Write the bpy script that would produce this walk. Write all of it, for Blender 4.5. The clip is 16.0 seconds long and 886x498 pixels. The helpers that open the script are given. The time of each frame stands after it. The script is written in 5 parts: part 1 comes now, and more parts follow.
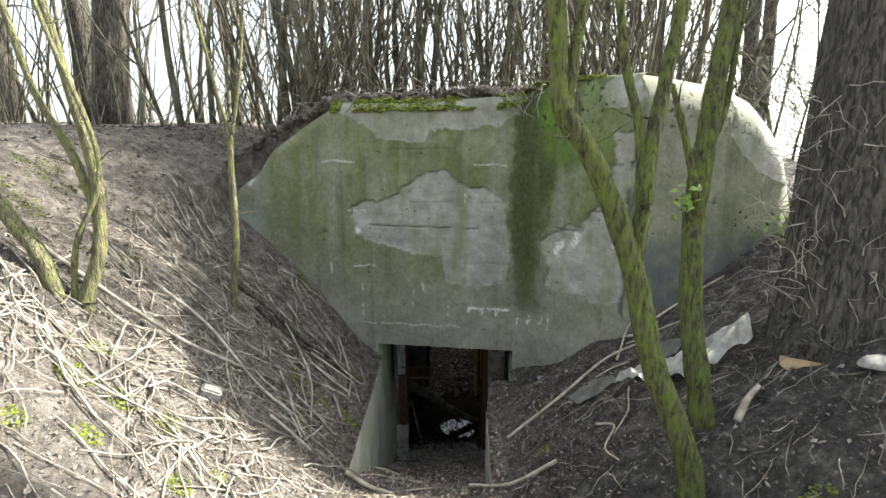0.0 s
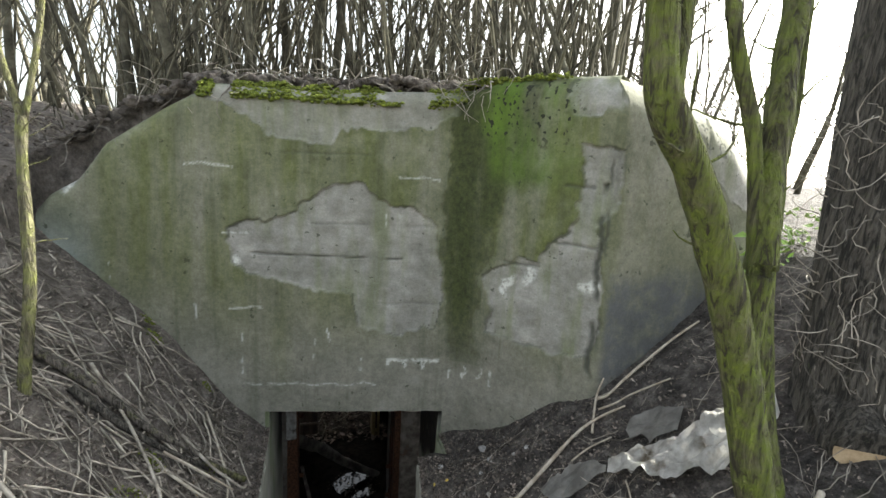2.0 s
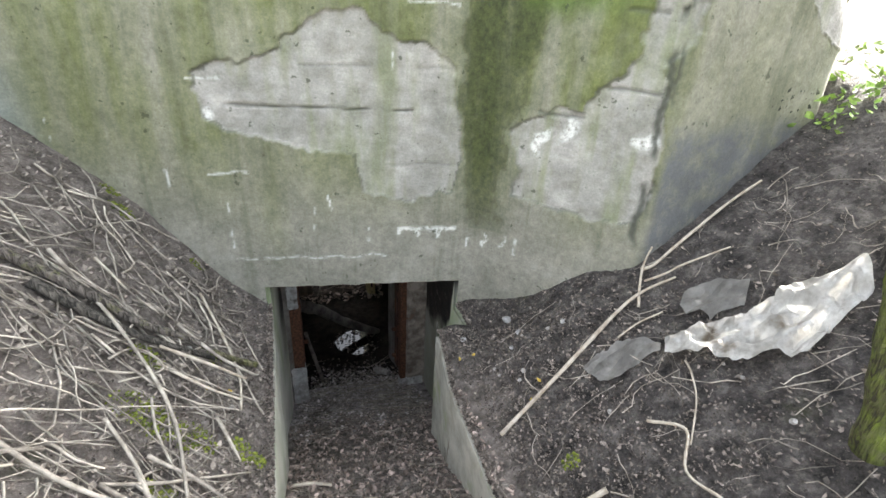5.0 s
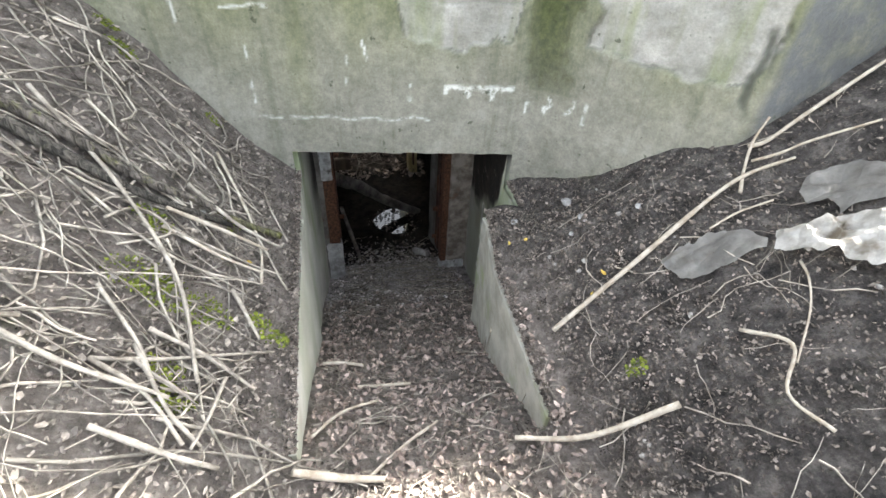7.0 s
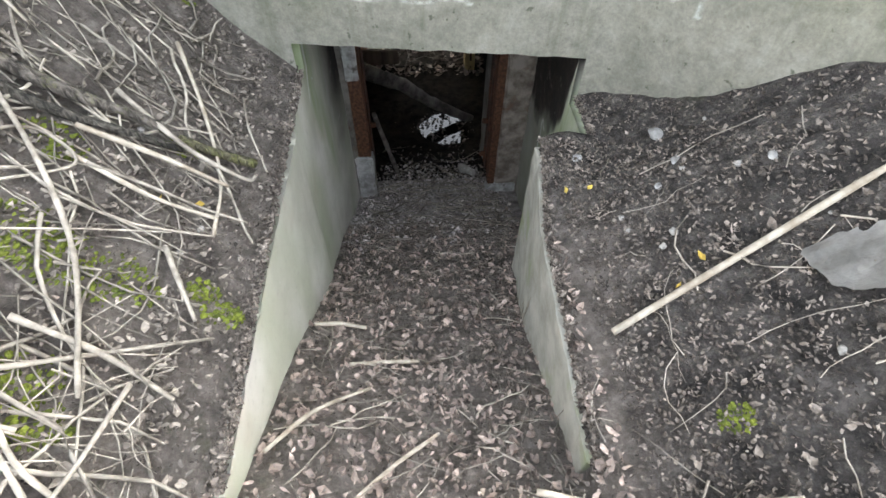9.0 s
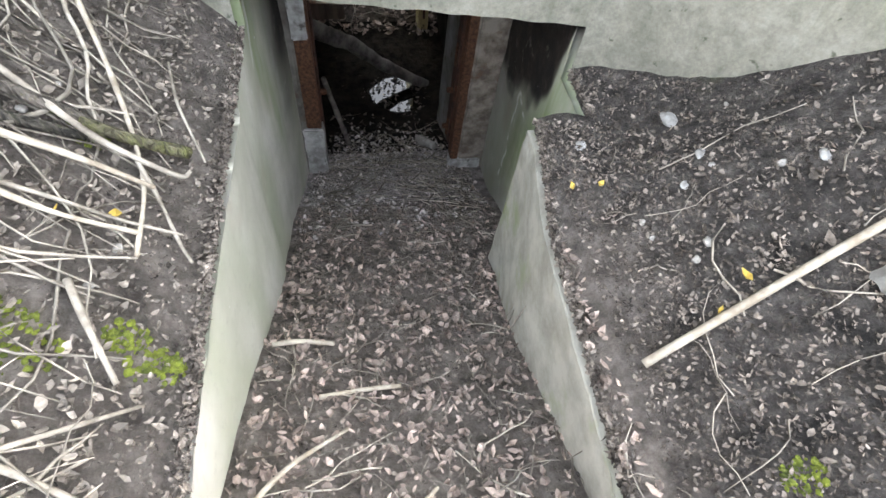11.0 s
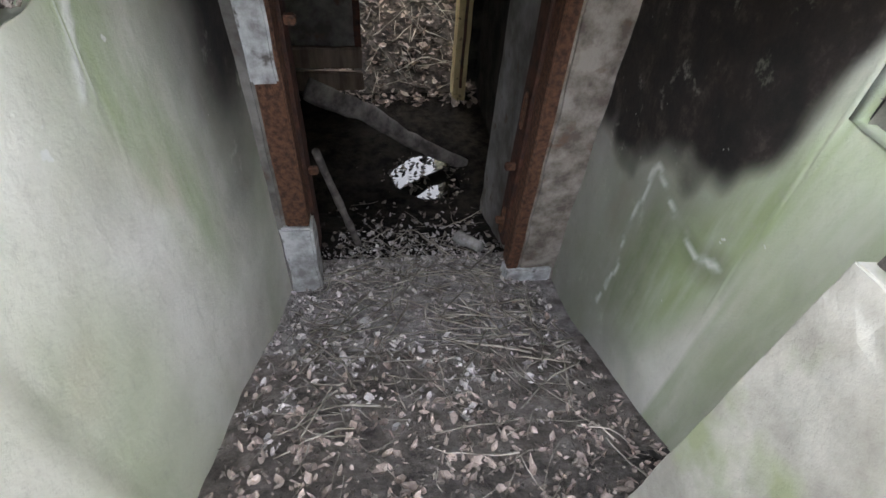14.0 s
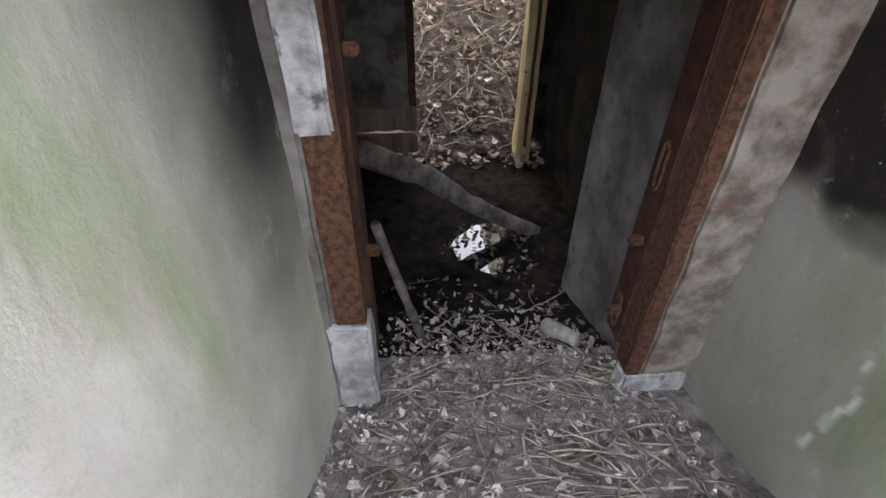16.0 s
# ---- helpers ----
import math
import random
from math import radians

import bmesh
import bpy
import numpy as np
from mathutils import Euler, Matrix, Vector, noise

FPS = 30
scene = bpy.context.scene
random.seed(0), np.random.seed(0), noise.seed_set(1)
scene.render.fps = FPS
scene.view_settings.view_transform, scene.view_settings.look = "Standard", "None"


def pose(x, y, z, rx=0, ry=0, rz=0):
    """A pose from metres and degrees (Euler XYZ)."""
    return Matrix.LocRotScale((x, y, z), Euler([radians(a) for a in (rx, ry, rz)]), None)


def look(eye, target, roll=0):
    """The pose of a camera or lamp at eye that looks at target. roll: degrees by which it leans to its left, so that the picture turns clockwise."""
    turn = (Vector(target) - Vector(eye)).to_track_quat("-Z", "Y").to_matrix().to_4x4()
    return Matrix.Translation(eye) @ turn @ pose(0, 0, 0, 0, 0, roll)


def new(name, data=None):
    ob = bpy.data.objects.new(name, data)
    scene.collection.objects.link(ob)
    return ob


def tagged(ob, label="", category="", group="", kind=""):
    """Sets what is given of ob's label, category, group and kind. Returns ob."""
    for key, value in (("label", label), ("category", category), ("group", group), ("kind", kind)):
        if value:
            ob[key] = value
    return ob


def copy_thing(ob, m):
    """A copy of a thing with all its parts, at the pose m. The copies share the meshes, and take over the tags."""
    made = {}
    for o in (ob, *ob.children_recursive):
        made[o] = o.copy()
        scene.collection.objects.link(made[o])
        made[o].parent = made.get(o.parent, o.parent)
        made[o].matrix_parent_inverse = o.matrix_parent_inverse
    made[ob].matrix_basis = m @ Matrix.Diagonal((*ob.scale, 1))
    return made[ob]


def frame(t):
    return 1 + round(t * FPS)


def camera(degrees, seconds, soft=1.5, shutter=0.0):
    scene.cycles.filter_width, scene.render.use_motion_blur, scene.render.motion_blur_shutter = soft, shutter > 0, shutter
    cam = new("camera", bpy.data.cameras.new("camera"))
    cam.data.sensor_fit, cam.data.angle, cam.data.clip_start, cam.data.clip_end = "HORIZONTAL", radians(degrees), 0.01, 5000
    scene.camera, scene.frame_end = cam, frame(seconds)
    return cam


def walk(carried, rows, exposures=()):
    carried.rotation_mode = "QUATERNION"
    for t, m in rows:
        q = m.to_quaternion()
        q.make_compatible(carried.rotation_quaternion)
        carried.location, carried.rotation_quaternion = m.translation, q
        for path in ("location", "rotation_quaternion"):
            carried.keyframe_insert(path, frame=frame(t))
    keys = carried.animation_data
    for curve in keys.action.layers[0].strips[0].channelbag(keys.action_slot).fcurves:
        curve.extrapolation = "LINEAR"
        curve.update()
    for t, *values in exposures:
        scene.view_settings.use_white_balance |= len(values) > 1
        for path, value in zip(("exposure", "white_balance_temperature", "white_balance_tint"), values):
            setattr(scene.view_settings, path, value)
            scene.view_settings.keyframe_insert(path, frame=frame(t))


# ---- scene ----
cam = camera(83.5, 16.0)
METRES, EYE, TILT, LEAN, TURN = 6.0, 1.5, -10.0, 0.0, 0.0
ROWS = [
    (0.0, 0.0, 0.0, 0.0, 0.0, 0.0, -0.0),
    (0.5, 0.0016, 0.0585, 0.008, -0.27, -0.91, -0.04),
    (1.0, -0.0067, 0.0952, 0.0146, 1.0, -0.51, -0.37),
    (1.5, -0.0348, 0.1483, 0.0193, -6.62, 0.5, -0.45),
    (2.0, -0.0531, 0.1905, 0.0387, -14.56, 0.79, -0.18),
    (2.5, -0.042, 0.2235, 0.0436, -15.59, 2.66, -0.09),
    (3.0, -0.0346, 0.2546, 0.0506, -12.97, 0.53, -0.04),
    (3.5, -0.0555, 0.271, 0.0617, -17.09, 0.38, 0.12),
    (4.0, -0.0715, 0.2797, 0.0577, -17.05, -5.62, 0.47),
    (4.5, -0.0759, 0.2865, 0.0489, -17.35, -11.57, 0.47),
    (5.0, -0.0789, 0.2945, 0.0405, -17.59, -16.27, 0.44),
    (7.5, -0.057, 0.3883, -0.0165, -10.14, -32.11, -1.4),
    (8.0, -0.04, 0.4204, -0.033, -7.49, -35.09, -2.0),
    (8.5, -0.0175, 0.453, -0.0345, -3.34, -38.36, 0.77),
    (11.0, -0.0424, 0.537, -0.0511, -9.43, -45.13, -4.06),
    (11.5, -0.0241, 0.5768, -0.0704, -6.51, -42.56, -1.06),
    (12.0, -0.0191, 0.6187, -0.081, -5.71, -46.49, -0.23),
    (12.5, -0.0363, 0.6459, -0.093, -7.1, -45.7, -1.69),
    (13.0, -0.0398, 0.6713, -0.1064, -9.13, -43.74, -3.87),
    (13.5, -0.0318, 0.7084, -0.1397, -8.16, -38.84, -3.0),
    (14.0, -0.0234, 0.7463, -0.1694, -7.04, -35.8, -2.22),
    (14.5, -0.0284, 0.7702, -0.1768, -6.39, -39.57, -1.51),
    (15.0, -0.0331, 0.7972, -0.185, -7.04, -32.95, -1.84),
    (15.5, -0.0466, 0.8227, -0.1989, -5.33, -31.84, -0.34),
    (16.0, -0.0467, 0.8441, -0.2082, -3.57, -28.73, 0.54),
]
walk(cam, [(t, pose(0, 0, EYE, TILT, LEAN, TURN) @ pose(METRES * x, METRES * y, METRES * z, 90 + pitch, roll, yaw)) for t, x, y, z, yaw, pitch, roll in ROWS],
     [(0.0, 2.0, 6500, 4), (0.7, 1.95, 6500, 3), (1.5, 1.8, 6500, 4), (2.5, 2.2, 6600, 6), (3.0, 2.1, 6700, 6), (3.5, 2.15, 6800, 6), (5.0, 3.2, 6500, 9), (8.5, 3.6, 6500, 8), (11.0, 4.0, 6500, 9), (12.5, 4.35, 6500, 11), (14.0, 4.7, 6500, 12), (16.0, 5.15, 6600, 16)])

# ---- world and light ----
world = bpy.data.worlds.new("sky")
scene.world = world
world.use_nodes = True
wn = world.node_tree
sky = wn.nodes.new("ShaderNodeTexSky")
sky.sky_type = "NISHITA"
sky.sun_disc = False
SUN_DIR = Vector((1.0, 0.50, 0.60)).normalized()
sky.sun_elevation = math.asin(SUN_DIR.z)
sky.sun_rotation = math.atan2(SUN_DIR.x, SUN_DIR.y)
sky.air_density, sky.dust_density, sky.ozone_density = 1.0, 4.0, 1.0
haze = wn.nodes.new("ShaderNodeHueSaturation")
haze.inputs["Saturation"].default_value = 0.35
wn.links.new(sky.outputs[0], haze.inputs["Color"])
wn.links.new(haze.outputs[0], wn.nodes["Background"].inputs[0])
wn.nodes["Background"].inputs[1].default_value = 0.15
sun = new("sun", bpy.data.lights.new("sun", "SUN"))
sun.data.energy, sun.data.angle, sun.data.color = 5.0, radians(2.0), (1.0, 0.95, 0.86)
sun.matrix_world = look(SUN_DIR * 40, (0, 4, 0))


# ---- materials ----
def material(name, rough=0.9):
    m = bpy.data.materials.new(name)
    m.use_nodes = True
    b = m.node_tree.nodes["Principled BSDF"]
    b.inputs["Roughness"].default_value = rough
    return m, m.node_tree, b


def node(nt, kind, **values):
    n = nt.nodes.new(kind)
    for key, value in values.items():
        n.inputs[key].default_value = value
    return n


def noise_tex(nt, scale, detail=5.0, rough=0.6, stretch=None, distortion=0.0):
    geo = nt.nodes.new("ShaderNodeTexCoord")
    src = geo.outputs["Object"]
    if stretch:
        mp = nt.nodes.new("ShaderNodeMapping")
        mp.inputs["Scale"].default_value = stretch
        nt.links.new(src, mp.inputs[0])
        src = mp.outputs[0]
    n = node(nt, "ShaderNodeTexNoise", Scale=scale, Detail=detail, Roughness=rough, Distortion=distortion)
    nt.links.new(src, n.inputs["Vector"])
    return n.outputs["Fac"]


def ramp(nt, fac, stops):
    r = nt.nodes.new("ShaderNodeValToRGB")
    els = r.color_ramp.elements
    while len(els) < len(stops):
        els.new(0.5)
    for e, (p, c) in zip(els, stops):
        e.position, e.color = p, (*c, 1) if len(c) == 3 else c
    nt.links.new(fac, r.inputs[0])
    return r.outputs[0]


def mix(nt, fac, a, b, mode="MIX"):
    n = nt.nodes.new("ShaderNodeMix")
    n.data_type, n.blend_type = "RGBA", mode
    for sock, v in ((n.inputs[0], fac), (n.inputs[6], a), (n.inputs[7], b)):
        if isinstance(v, bpy.types.NodeSocket):
            nt.links.new(v, sock)
        elif isinstance(v, (int, float)):
            sock.default_value = v
        else:
            sock.default_value = (*v, 1)
    return n.outputs[2]


def step(nt, fac, lo, hi):
    n = node(nt, "ShaderNodeMapRange")
    n.inputs[1].default_value, n.inputs[2].default_value = lo, hi
    nt.links.new(fac, n.inputs[0])
    return n.outputs[0]


def times(nt, a, b):
    n = nt.nodes.new("ShaderNodeMath")
    n.operation = "MULTIPLY"
    for s, v in zip(n.inputs, (a, b)):
        if isinstance(v, (int, float)):
            s.default_value = v
        else:
            nt.links.new(v, s)
    return n.outputs[0]


def bump(nt, bsdf, height, strength, distance):
    b = node(nt, "ShaderNodeBump", Strength=strength, Distance=distance)
    nt.links.new(height, b.inputs["Height"])
    nt.links.new(b.outputs[0], bsdf.inputs["Normal"])


def simple(name, dark, light, scale, rough=0.9, stretch=None, metal=0.0, bumps=(0.5, 0.01), spots=None, per_island=0.0):
    """Two colours mixed by noise, with fine relief and, if given, spots of a third colour."""
    m, nt, b = material(name, rough)
    c = ramp(nt, noise_tex(nt, scale, 6, 0.65, stretch), [(0.38, dark), (0.62, light)])
    if spots:
        c = mix(nt, step(nt, noise_tex(nt, spots[1], 4), spots[2], spots[2] + 0.1), c, spots[0])
    if per_island:
        g = nt.nodes.new("ShaderNodeNewGeometry")
        v = ramp(nt, g.outputs["Random Per Island"], [(0.0, (1 - per_island,) * 3), (1.0, (1 + per_island * 0.6,) * 3)])
        c = mix(nt, 1.0, c, v, "MULTIPLY")
    nt.links.new(c, b.inputs["Base Color"])
    b.inputs["Metallic"].default_value = metal
    bump(nt, b, noise_tex(nt, scale * 3, 6, 0.7, stretch), bumps[0], bumps[1])
    return m


def attr(nt, name):
    a = nt.nodes.new("ShaderNodeAttribute")
    a.attribute_name = name
    return a.outputs["Fac"]


def concrete_wall():
    m, nt, b = material("weathered_concrete", 0.88)
    streak = noise_tex(nt, 3.2, 5, 0.6, (1, 1, 0.12))
    blot = noise_tex(nt, 1.7, 6, 0.65)
    fine = noise_tex(nt, 22, 6, 0.7)
    grey = ramp(nt, fine, [(0.30, (0.19, 0.185, 0.155)), (0.70, (0.31, 0.30, 0.255))])
    green = ramp(nt, fine, [(0.28, (0.085, 0.102, 0.030)), (0.72, (0.165, 0.185, 0.065))])
    c = mix(nt, times(nt, attr(nt, "algae"), step(nt, streak, 0.22, 0.58)), grey, green)
    c = mix(nt, times(nt, step(nt, noise_tex(nt, 7, 5, 0.6, (1, 1, 0.06)), 0.54, 0.68), 0.45), c, (0.07, 0.08, 0.04))
    c = mix(nt, times(nt, step(nt, blot, 0.5, 0.75), 0.35), c, (0.33, 0.32, 0.29))
    bare = ramp(nt, noise_tex(nt, 5, 9, 0.72, (1, 1, 1.5)), [(0.34, (0.23, 0.225, 0.20)), (0.5, (0.335, 0.325, 0.305)), (0.68, (0.46, 0.445, 0.42))])
    bare = mix(nt, times(nt, step(nt, noise_tex(nt, 4.5, 4, 0.6, (1, 1, 0.15)), 0.46, 0.60), 0.65), bare, (0.19, 0.22, 0.105))
    bare = mix(nt, times(nt, step(nt, noise_tex(nt, 2.6, 6, 0.7), 0.50, 0.66), 0.5), bare, (0.20, 0.195, 0.165))
    c = mix(nt, times(nt, attr(nt, "bare"), 0.9), c, bare)
    wet = ramp(nt, fine, [(0.32, (0.026, 0.034, 0.011)), (0.68, (0.075, 0.09, 0.026))])
    c = mix(nt, times(nt, attr(nt, "wet"), step(nt, streak, 0.15, 0.5)), c, wet)
    c = mix(nt, times(nt, attr(nt, "lush"), step(nt, noise_tex(nt, 3, 5, 0.6, (1, 1, 0.3)), 0.36, 0.6)), c, (0.10, 0.17, 0.018))
    c = mix(nt, times(nt, attr(nt, "dots"), step(nt, noise_tex(nt, 24, 2, 0.4), 0.60, 0.64)), c, (0.018, 0.022, 0.010))
    c = mix(nt, times(nt, attr(nt, "white"), step(nt, noise_tex(nt, 30, 4), 0.35, 0.55)), c, (0.72, 0.73, 0.70))
    c = mix(nt, times(nt, attr(nt, "blue"), 0.6), c, (0.36, 0.42, 0.44))
    c = mix(nt, times(nt, step(nt, noise_tex(nt, 16, 3), 0.66, 0.72), 0.7), c, (0.04, 0.05, 0.025))
    c = mix(nt, times(nt, attr(nt, "slate"), step(nt, noise_tex(nt, 6, 6, 0.7), 0.28, 0.55)), c, (0.125, 0.132, 0.135))
    c = mix(nt, 1.0, c, ramp(nt, noise_tex(nt, 75, 5, 0.7), [(0.34, (0.86, 0.86, 0.86)), (0.66, (1.09, 1.09, 1.08))]), "MULTIPLY")
    c = mix(nt, 1.0, c, ramp(nt, noise_tex(nt, 3.4, 7, 0.7), [(0.34, (0.78, 0.79, 0.76)), (0.66, (1.14, 1.13, 1.12))]), "MULTIPLY")
    c = mix(nt, times(nt, attr(nt, "crack"), 0.85), c, (0.06, 0.065, 0.05))
    nt.links.new(c, b.inputs["Base Color"])
    bump(nt, b, noise_tex(nt, 18, 9, 0.75), 0.55, 0.014)
    return m


def passage_plaster():
    m, nt, b = material("passage_plaster", 0.8)
    c = ramp(nt, noise_tex(nt, 2.5, 6, 0.6), [(0.3, (0.46, 0.445, 0.39)), (0.55, (0.62, 0.60, 0.54)), (0.75, (0.72, 0.70, 0.645))])
    c = mix(nt, times(nt, step(nt, noise_tex(nt, 2.1, 4, 0.5, (1, 1, 0.4)), 0.44, 0.66), 0.55), c, (0.36, 0.405, 0.26))
    c = mix(nt, times(nt, step(nt, noise_tex(nt, 1.6, 3, 0.5), 0.6, 0.75), 0.5), c, (0.36, 0.25, 0.18))
    c = mix(nt, times(nt, attr(nt, "green"), step(nt, noise_tex(nt, 5, 5, 0.6, (1, 1, 0.18)), 0.30, 0.62)), c, (0.27, 0.325, 0.17))
    c = mix(nt, times(nt, step(nt, noise_tex(nt, 28, 5, 0.7), 0.56, 0.72), 0.35), c, (0.34, 0.33, 0.29))
    # soot of the right wall's top, and shade painted deeper in the passage
    c = mix(nt, times(nt, attr(nt, "soot_shade"), step(nt, noise_tex(nt, 7, 7, 0.7), 0.16, 0.40)), c, ramp(nt, noise_tex(nt, 9, 8, 0.75), [(0.40, (0.006, 0.005, 0.004)), (0.55, (0.020, 0.014, 0.011)), (0.70, (0.075, 0.058, 0.050))]))
    c = mix(nt, attr(nt, "chip"), c, (0.66, 0.66, 0.62))
    c = mix(nt, step(nt, noise_tex(nt, 16, 3), 0.72, 0.76), c, (0.62, 0.62, 0.58))
    nt.links.new(c, b.inputs["Base Color"])
    bump(nt, b, noise_tex(nt, 20, 7, 0.7), 0.35, 0.012)
    return m


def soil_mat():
    """Dry grey-brown earth, and black earth where the attribute says so: humus on the right, darker deep in the path.
    """
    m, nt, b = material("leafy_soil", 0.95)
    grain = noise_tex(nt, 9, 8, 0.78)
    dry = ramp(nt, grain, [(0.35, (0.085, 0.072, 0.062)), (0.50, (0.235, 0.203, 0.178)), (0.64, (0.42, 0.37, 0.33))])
    dark_earth = ramp(nt, grain, [(0.37, (0.022, 0.019, 0.017)), (0.52, (0.11, 0.098, 0.090)), (0.65, (0.27, 0.245, 0.225))])
    c = mix(nt, attr(nt, "dark_earth"), dry, dark_earth)
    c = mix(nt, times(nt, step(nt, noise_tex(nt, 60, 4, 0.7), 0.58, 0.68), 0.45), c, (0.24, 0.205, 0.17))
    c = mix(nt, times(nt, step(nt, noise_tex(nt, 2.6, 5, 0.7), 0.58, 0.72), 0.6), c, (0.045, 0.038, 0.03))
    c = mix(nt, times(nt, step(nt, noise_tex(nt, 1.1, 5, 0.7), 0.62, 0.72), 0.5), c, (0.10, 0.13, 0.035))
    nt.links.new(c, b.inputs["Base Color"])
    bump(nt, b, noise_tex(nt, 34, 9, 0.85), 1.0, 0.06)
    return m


def bark_mat(name, dark, light, moss, amount):
    m, nt, b = material(name, 0.92)
    ridges = noise_tex(nt, 48, 4, 0.65, (1, 1, 0.16), 0.8)
    c = ramp(nt, ridges, [(0.40, dark), (0.60, light)])
    c = mix(nt, times(nt, step(nt, noise_tex(nt, 13, 7, 0.75), 0.60 - amount * 0.4, 0.84 - amount * 0.4), 0.9), c, moss)
    c = mix(nt, step(nt, ridges, 0.45, 0.37), c, dark)
    nt.links.new(c, b.inputs["Base Color"])
    bump(nt, b, ridges, 1.0, 0.06)
    return m


CONCRETE = concrete_wall()
PLASTER = passage_plaster()
SOIL = soil_mat()
WING = simple("wing_concrete", (0.31, 0.295, 0.25), (0.48, 0.465, 0.405), 6, spots=((0.30, 0.33, 0.20), 2.5, 0.55), bumps=(0.4, 0.012))
BARK_MOSS = bark_mat("mossy_bark", (0.045, 0.04, 0.02), (0.15, 0.145, 0.07), (0.155, 0.20, 0.022), 0.52)
BARK_YOUNG = bark_mat("young_bark", (0.10, 0.09, 0.055), (0.22, 0.20, 0.13), (0.24, 0.26, 0.07), 0.45)
BARK_GREY = bark_mat("grey_bark", (0.03, 0.027, 0.022), (0.14, 0.125, 0.105), (0.10, 0.12, 0.04), 0.05)
BARK_FALLEN = bark_mat("fallen_bark", (0.05, 0.042, 0.034), (0.20, 0.175, 0.15), (0.22, 0.24, 0.05), 0.18)
BARK_FAR = simple("thicket_bark", (0.05, 0.045, 0.03), (0.19, 0.178, 0.125), 7, per_island=0.5)
TWIG = simple("dry_twigs", (0.18, 0.155, 0.125), (0.47, 0.425, 0.36), 9, per_island=0.45)
STICK = simple("bleached_stick", (0.30, 0.25, 0.19), (0.52, 0.47, 0.39), 12, stretch=(1, 1, 1))
LEAF = simple("dead_leaves", (0.085, 0.070, 0.058), (0.31, 0.265, 0.225), 14, per_island=0.75)
LEAF_PATH = simple("fallen_leaves", (0.19, 0.145, 0.12), (0.46, 0.375, 0.325), 14, per_island=0.65)
MOSS = simple("moss", (0.10, 0.13, 0.02), (0.27, 0.32, 0.04), 30, bumps=(1.0, 0.02), per_island=0.4)
GREEN = simple("young_leaves", (0.16, 0.28, 0.05), (0.36, 0.50, 0.12), 20, rough=0.55, per_island=0.4)
RUST = simple("rusted_steel", (0.05, 0.022, 0.012), (0.15, 0.068, 0.036), 45, rough=0.8, metal=0.15, bumps=(0.8, 0.008))
RUST_DARK = simple("dark_rust", (0.03, 0.014, 0.009), (0.095, 0.038, 0.022), 16, rough=0.75, metal=0.2, bumps=(0.7, 0.006))
STONE = simple("pale_stone", (0.24, 0.225, 0.205), (0.46, 0.44, 0.41), 18, per_island=0.3)
WOOD = simple("old_board", (0.12, 0.09, 0.065), (0.27, 0.21, 0.16), 8, stretch=(1, 1, 0.15))
WOOD_YELLOW = simple("yellow_board", (0.30, 0.23, 0.12), (0.52, 0.43, 0.24), 8, stretch=(1, 1, 0.2), spots=((0.06, 0.045, 0.03), 14, 0.62))
WOOD_GREY = simple("rotten_wood", (0.06, 0.052, 0.044), (0.20, 0.178, 0.155), 10, stretch=(1, 0.3, 1))
WHITEWASH = simple("flaked_whitewash", (0.22, 0.21, 0.20), (0.52, 0.52, 0.51), 9, spots=((0.10, 0.09, 0.08), 11, 0.60))
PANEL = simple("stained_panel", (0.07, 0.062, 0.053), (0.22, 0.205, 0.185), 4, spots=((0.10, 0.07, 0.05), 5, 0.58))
PALE_PANEL = simple("pale_panel", (0.12, 0.113, 0.10), (0.30, 0.30, 0.29), 3, spots=((0.12, 0.09, 0.065), 7, 0.60))
LEAF_YELLOW = simple("yellow_leaves", (0.36, 0.25, 0.05), (0.60, 0.45, 0.10), 14, per_island=0.3)
SHEET = simple("plastic_sheet", (0.42, 0.40, 0.36), (0.72, 0.705, 0.67), 9, rough=0.45, spots=((0.22, 0.18, 0.13), 5, 0.56))
GREYSHEET = simple("grey_sheet", (0.20, 0.19, 0.175), (0.36, 0.345, 0.32), 7, rough=0.6)
CUTWOOD = simple("cut_wood", (0.36, 0.25, 0.14), (0.58, 0.44, 0.28), 12)
# near-black that puts the shade of the ceiling and chamber into the colour
SHADE_BLACK = simple("shade_black", (0.006, 0.006, 0.005), (0.028, 0.025, 0.022), 5, rough=0.95)
STAINED = simple("rust_stained_plaster", (0.12, 0.095, 0.075), (0.31, 0.275, 0.235), 9, spots=((0.14, 0.085, 0.055), 6, 0.60), bumps=(0.6, 0.015))
DUST = simple("dusty_earth", (0.17, 0.15, 0.14), (0.46, 0.42, 0.40), 12, bumps=(1.0, 0.05))
PIT_EARTH = simple("pit_earth", (0.03, 0.024, 0.019), (0.14, 0.115, 0.095), 14, bumps=(1.0, 0.05))
# mud, its colour blackened further to hold the chamber's shade
SHADED_MUD = simple("shaded_black_mud", (0.006, 0.005, 0.004), (0.03, 0.025, 0.02), 10, rough=0.95, bumps=(1.0, 0.05))
# hardly any specular, so the painted shade of the chamber stays black
for dull in (SHADED_MUD, SHADE_BLACK):
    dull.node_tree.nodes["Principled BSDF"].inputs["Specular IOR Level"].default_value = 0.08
LEAF_DUSTY = simple("dusty_leaves", (0.30, 0.265, 0.25), (0.62, 0.57, 0.54), 14, per_island=0.6)
LEAF_PALE = simple("sun_bleached_leaves", (0.17, 0.145, 0.12), (0.38, 0.335, 0.285), 14, per_island=0.5)
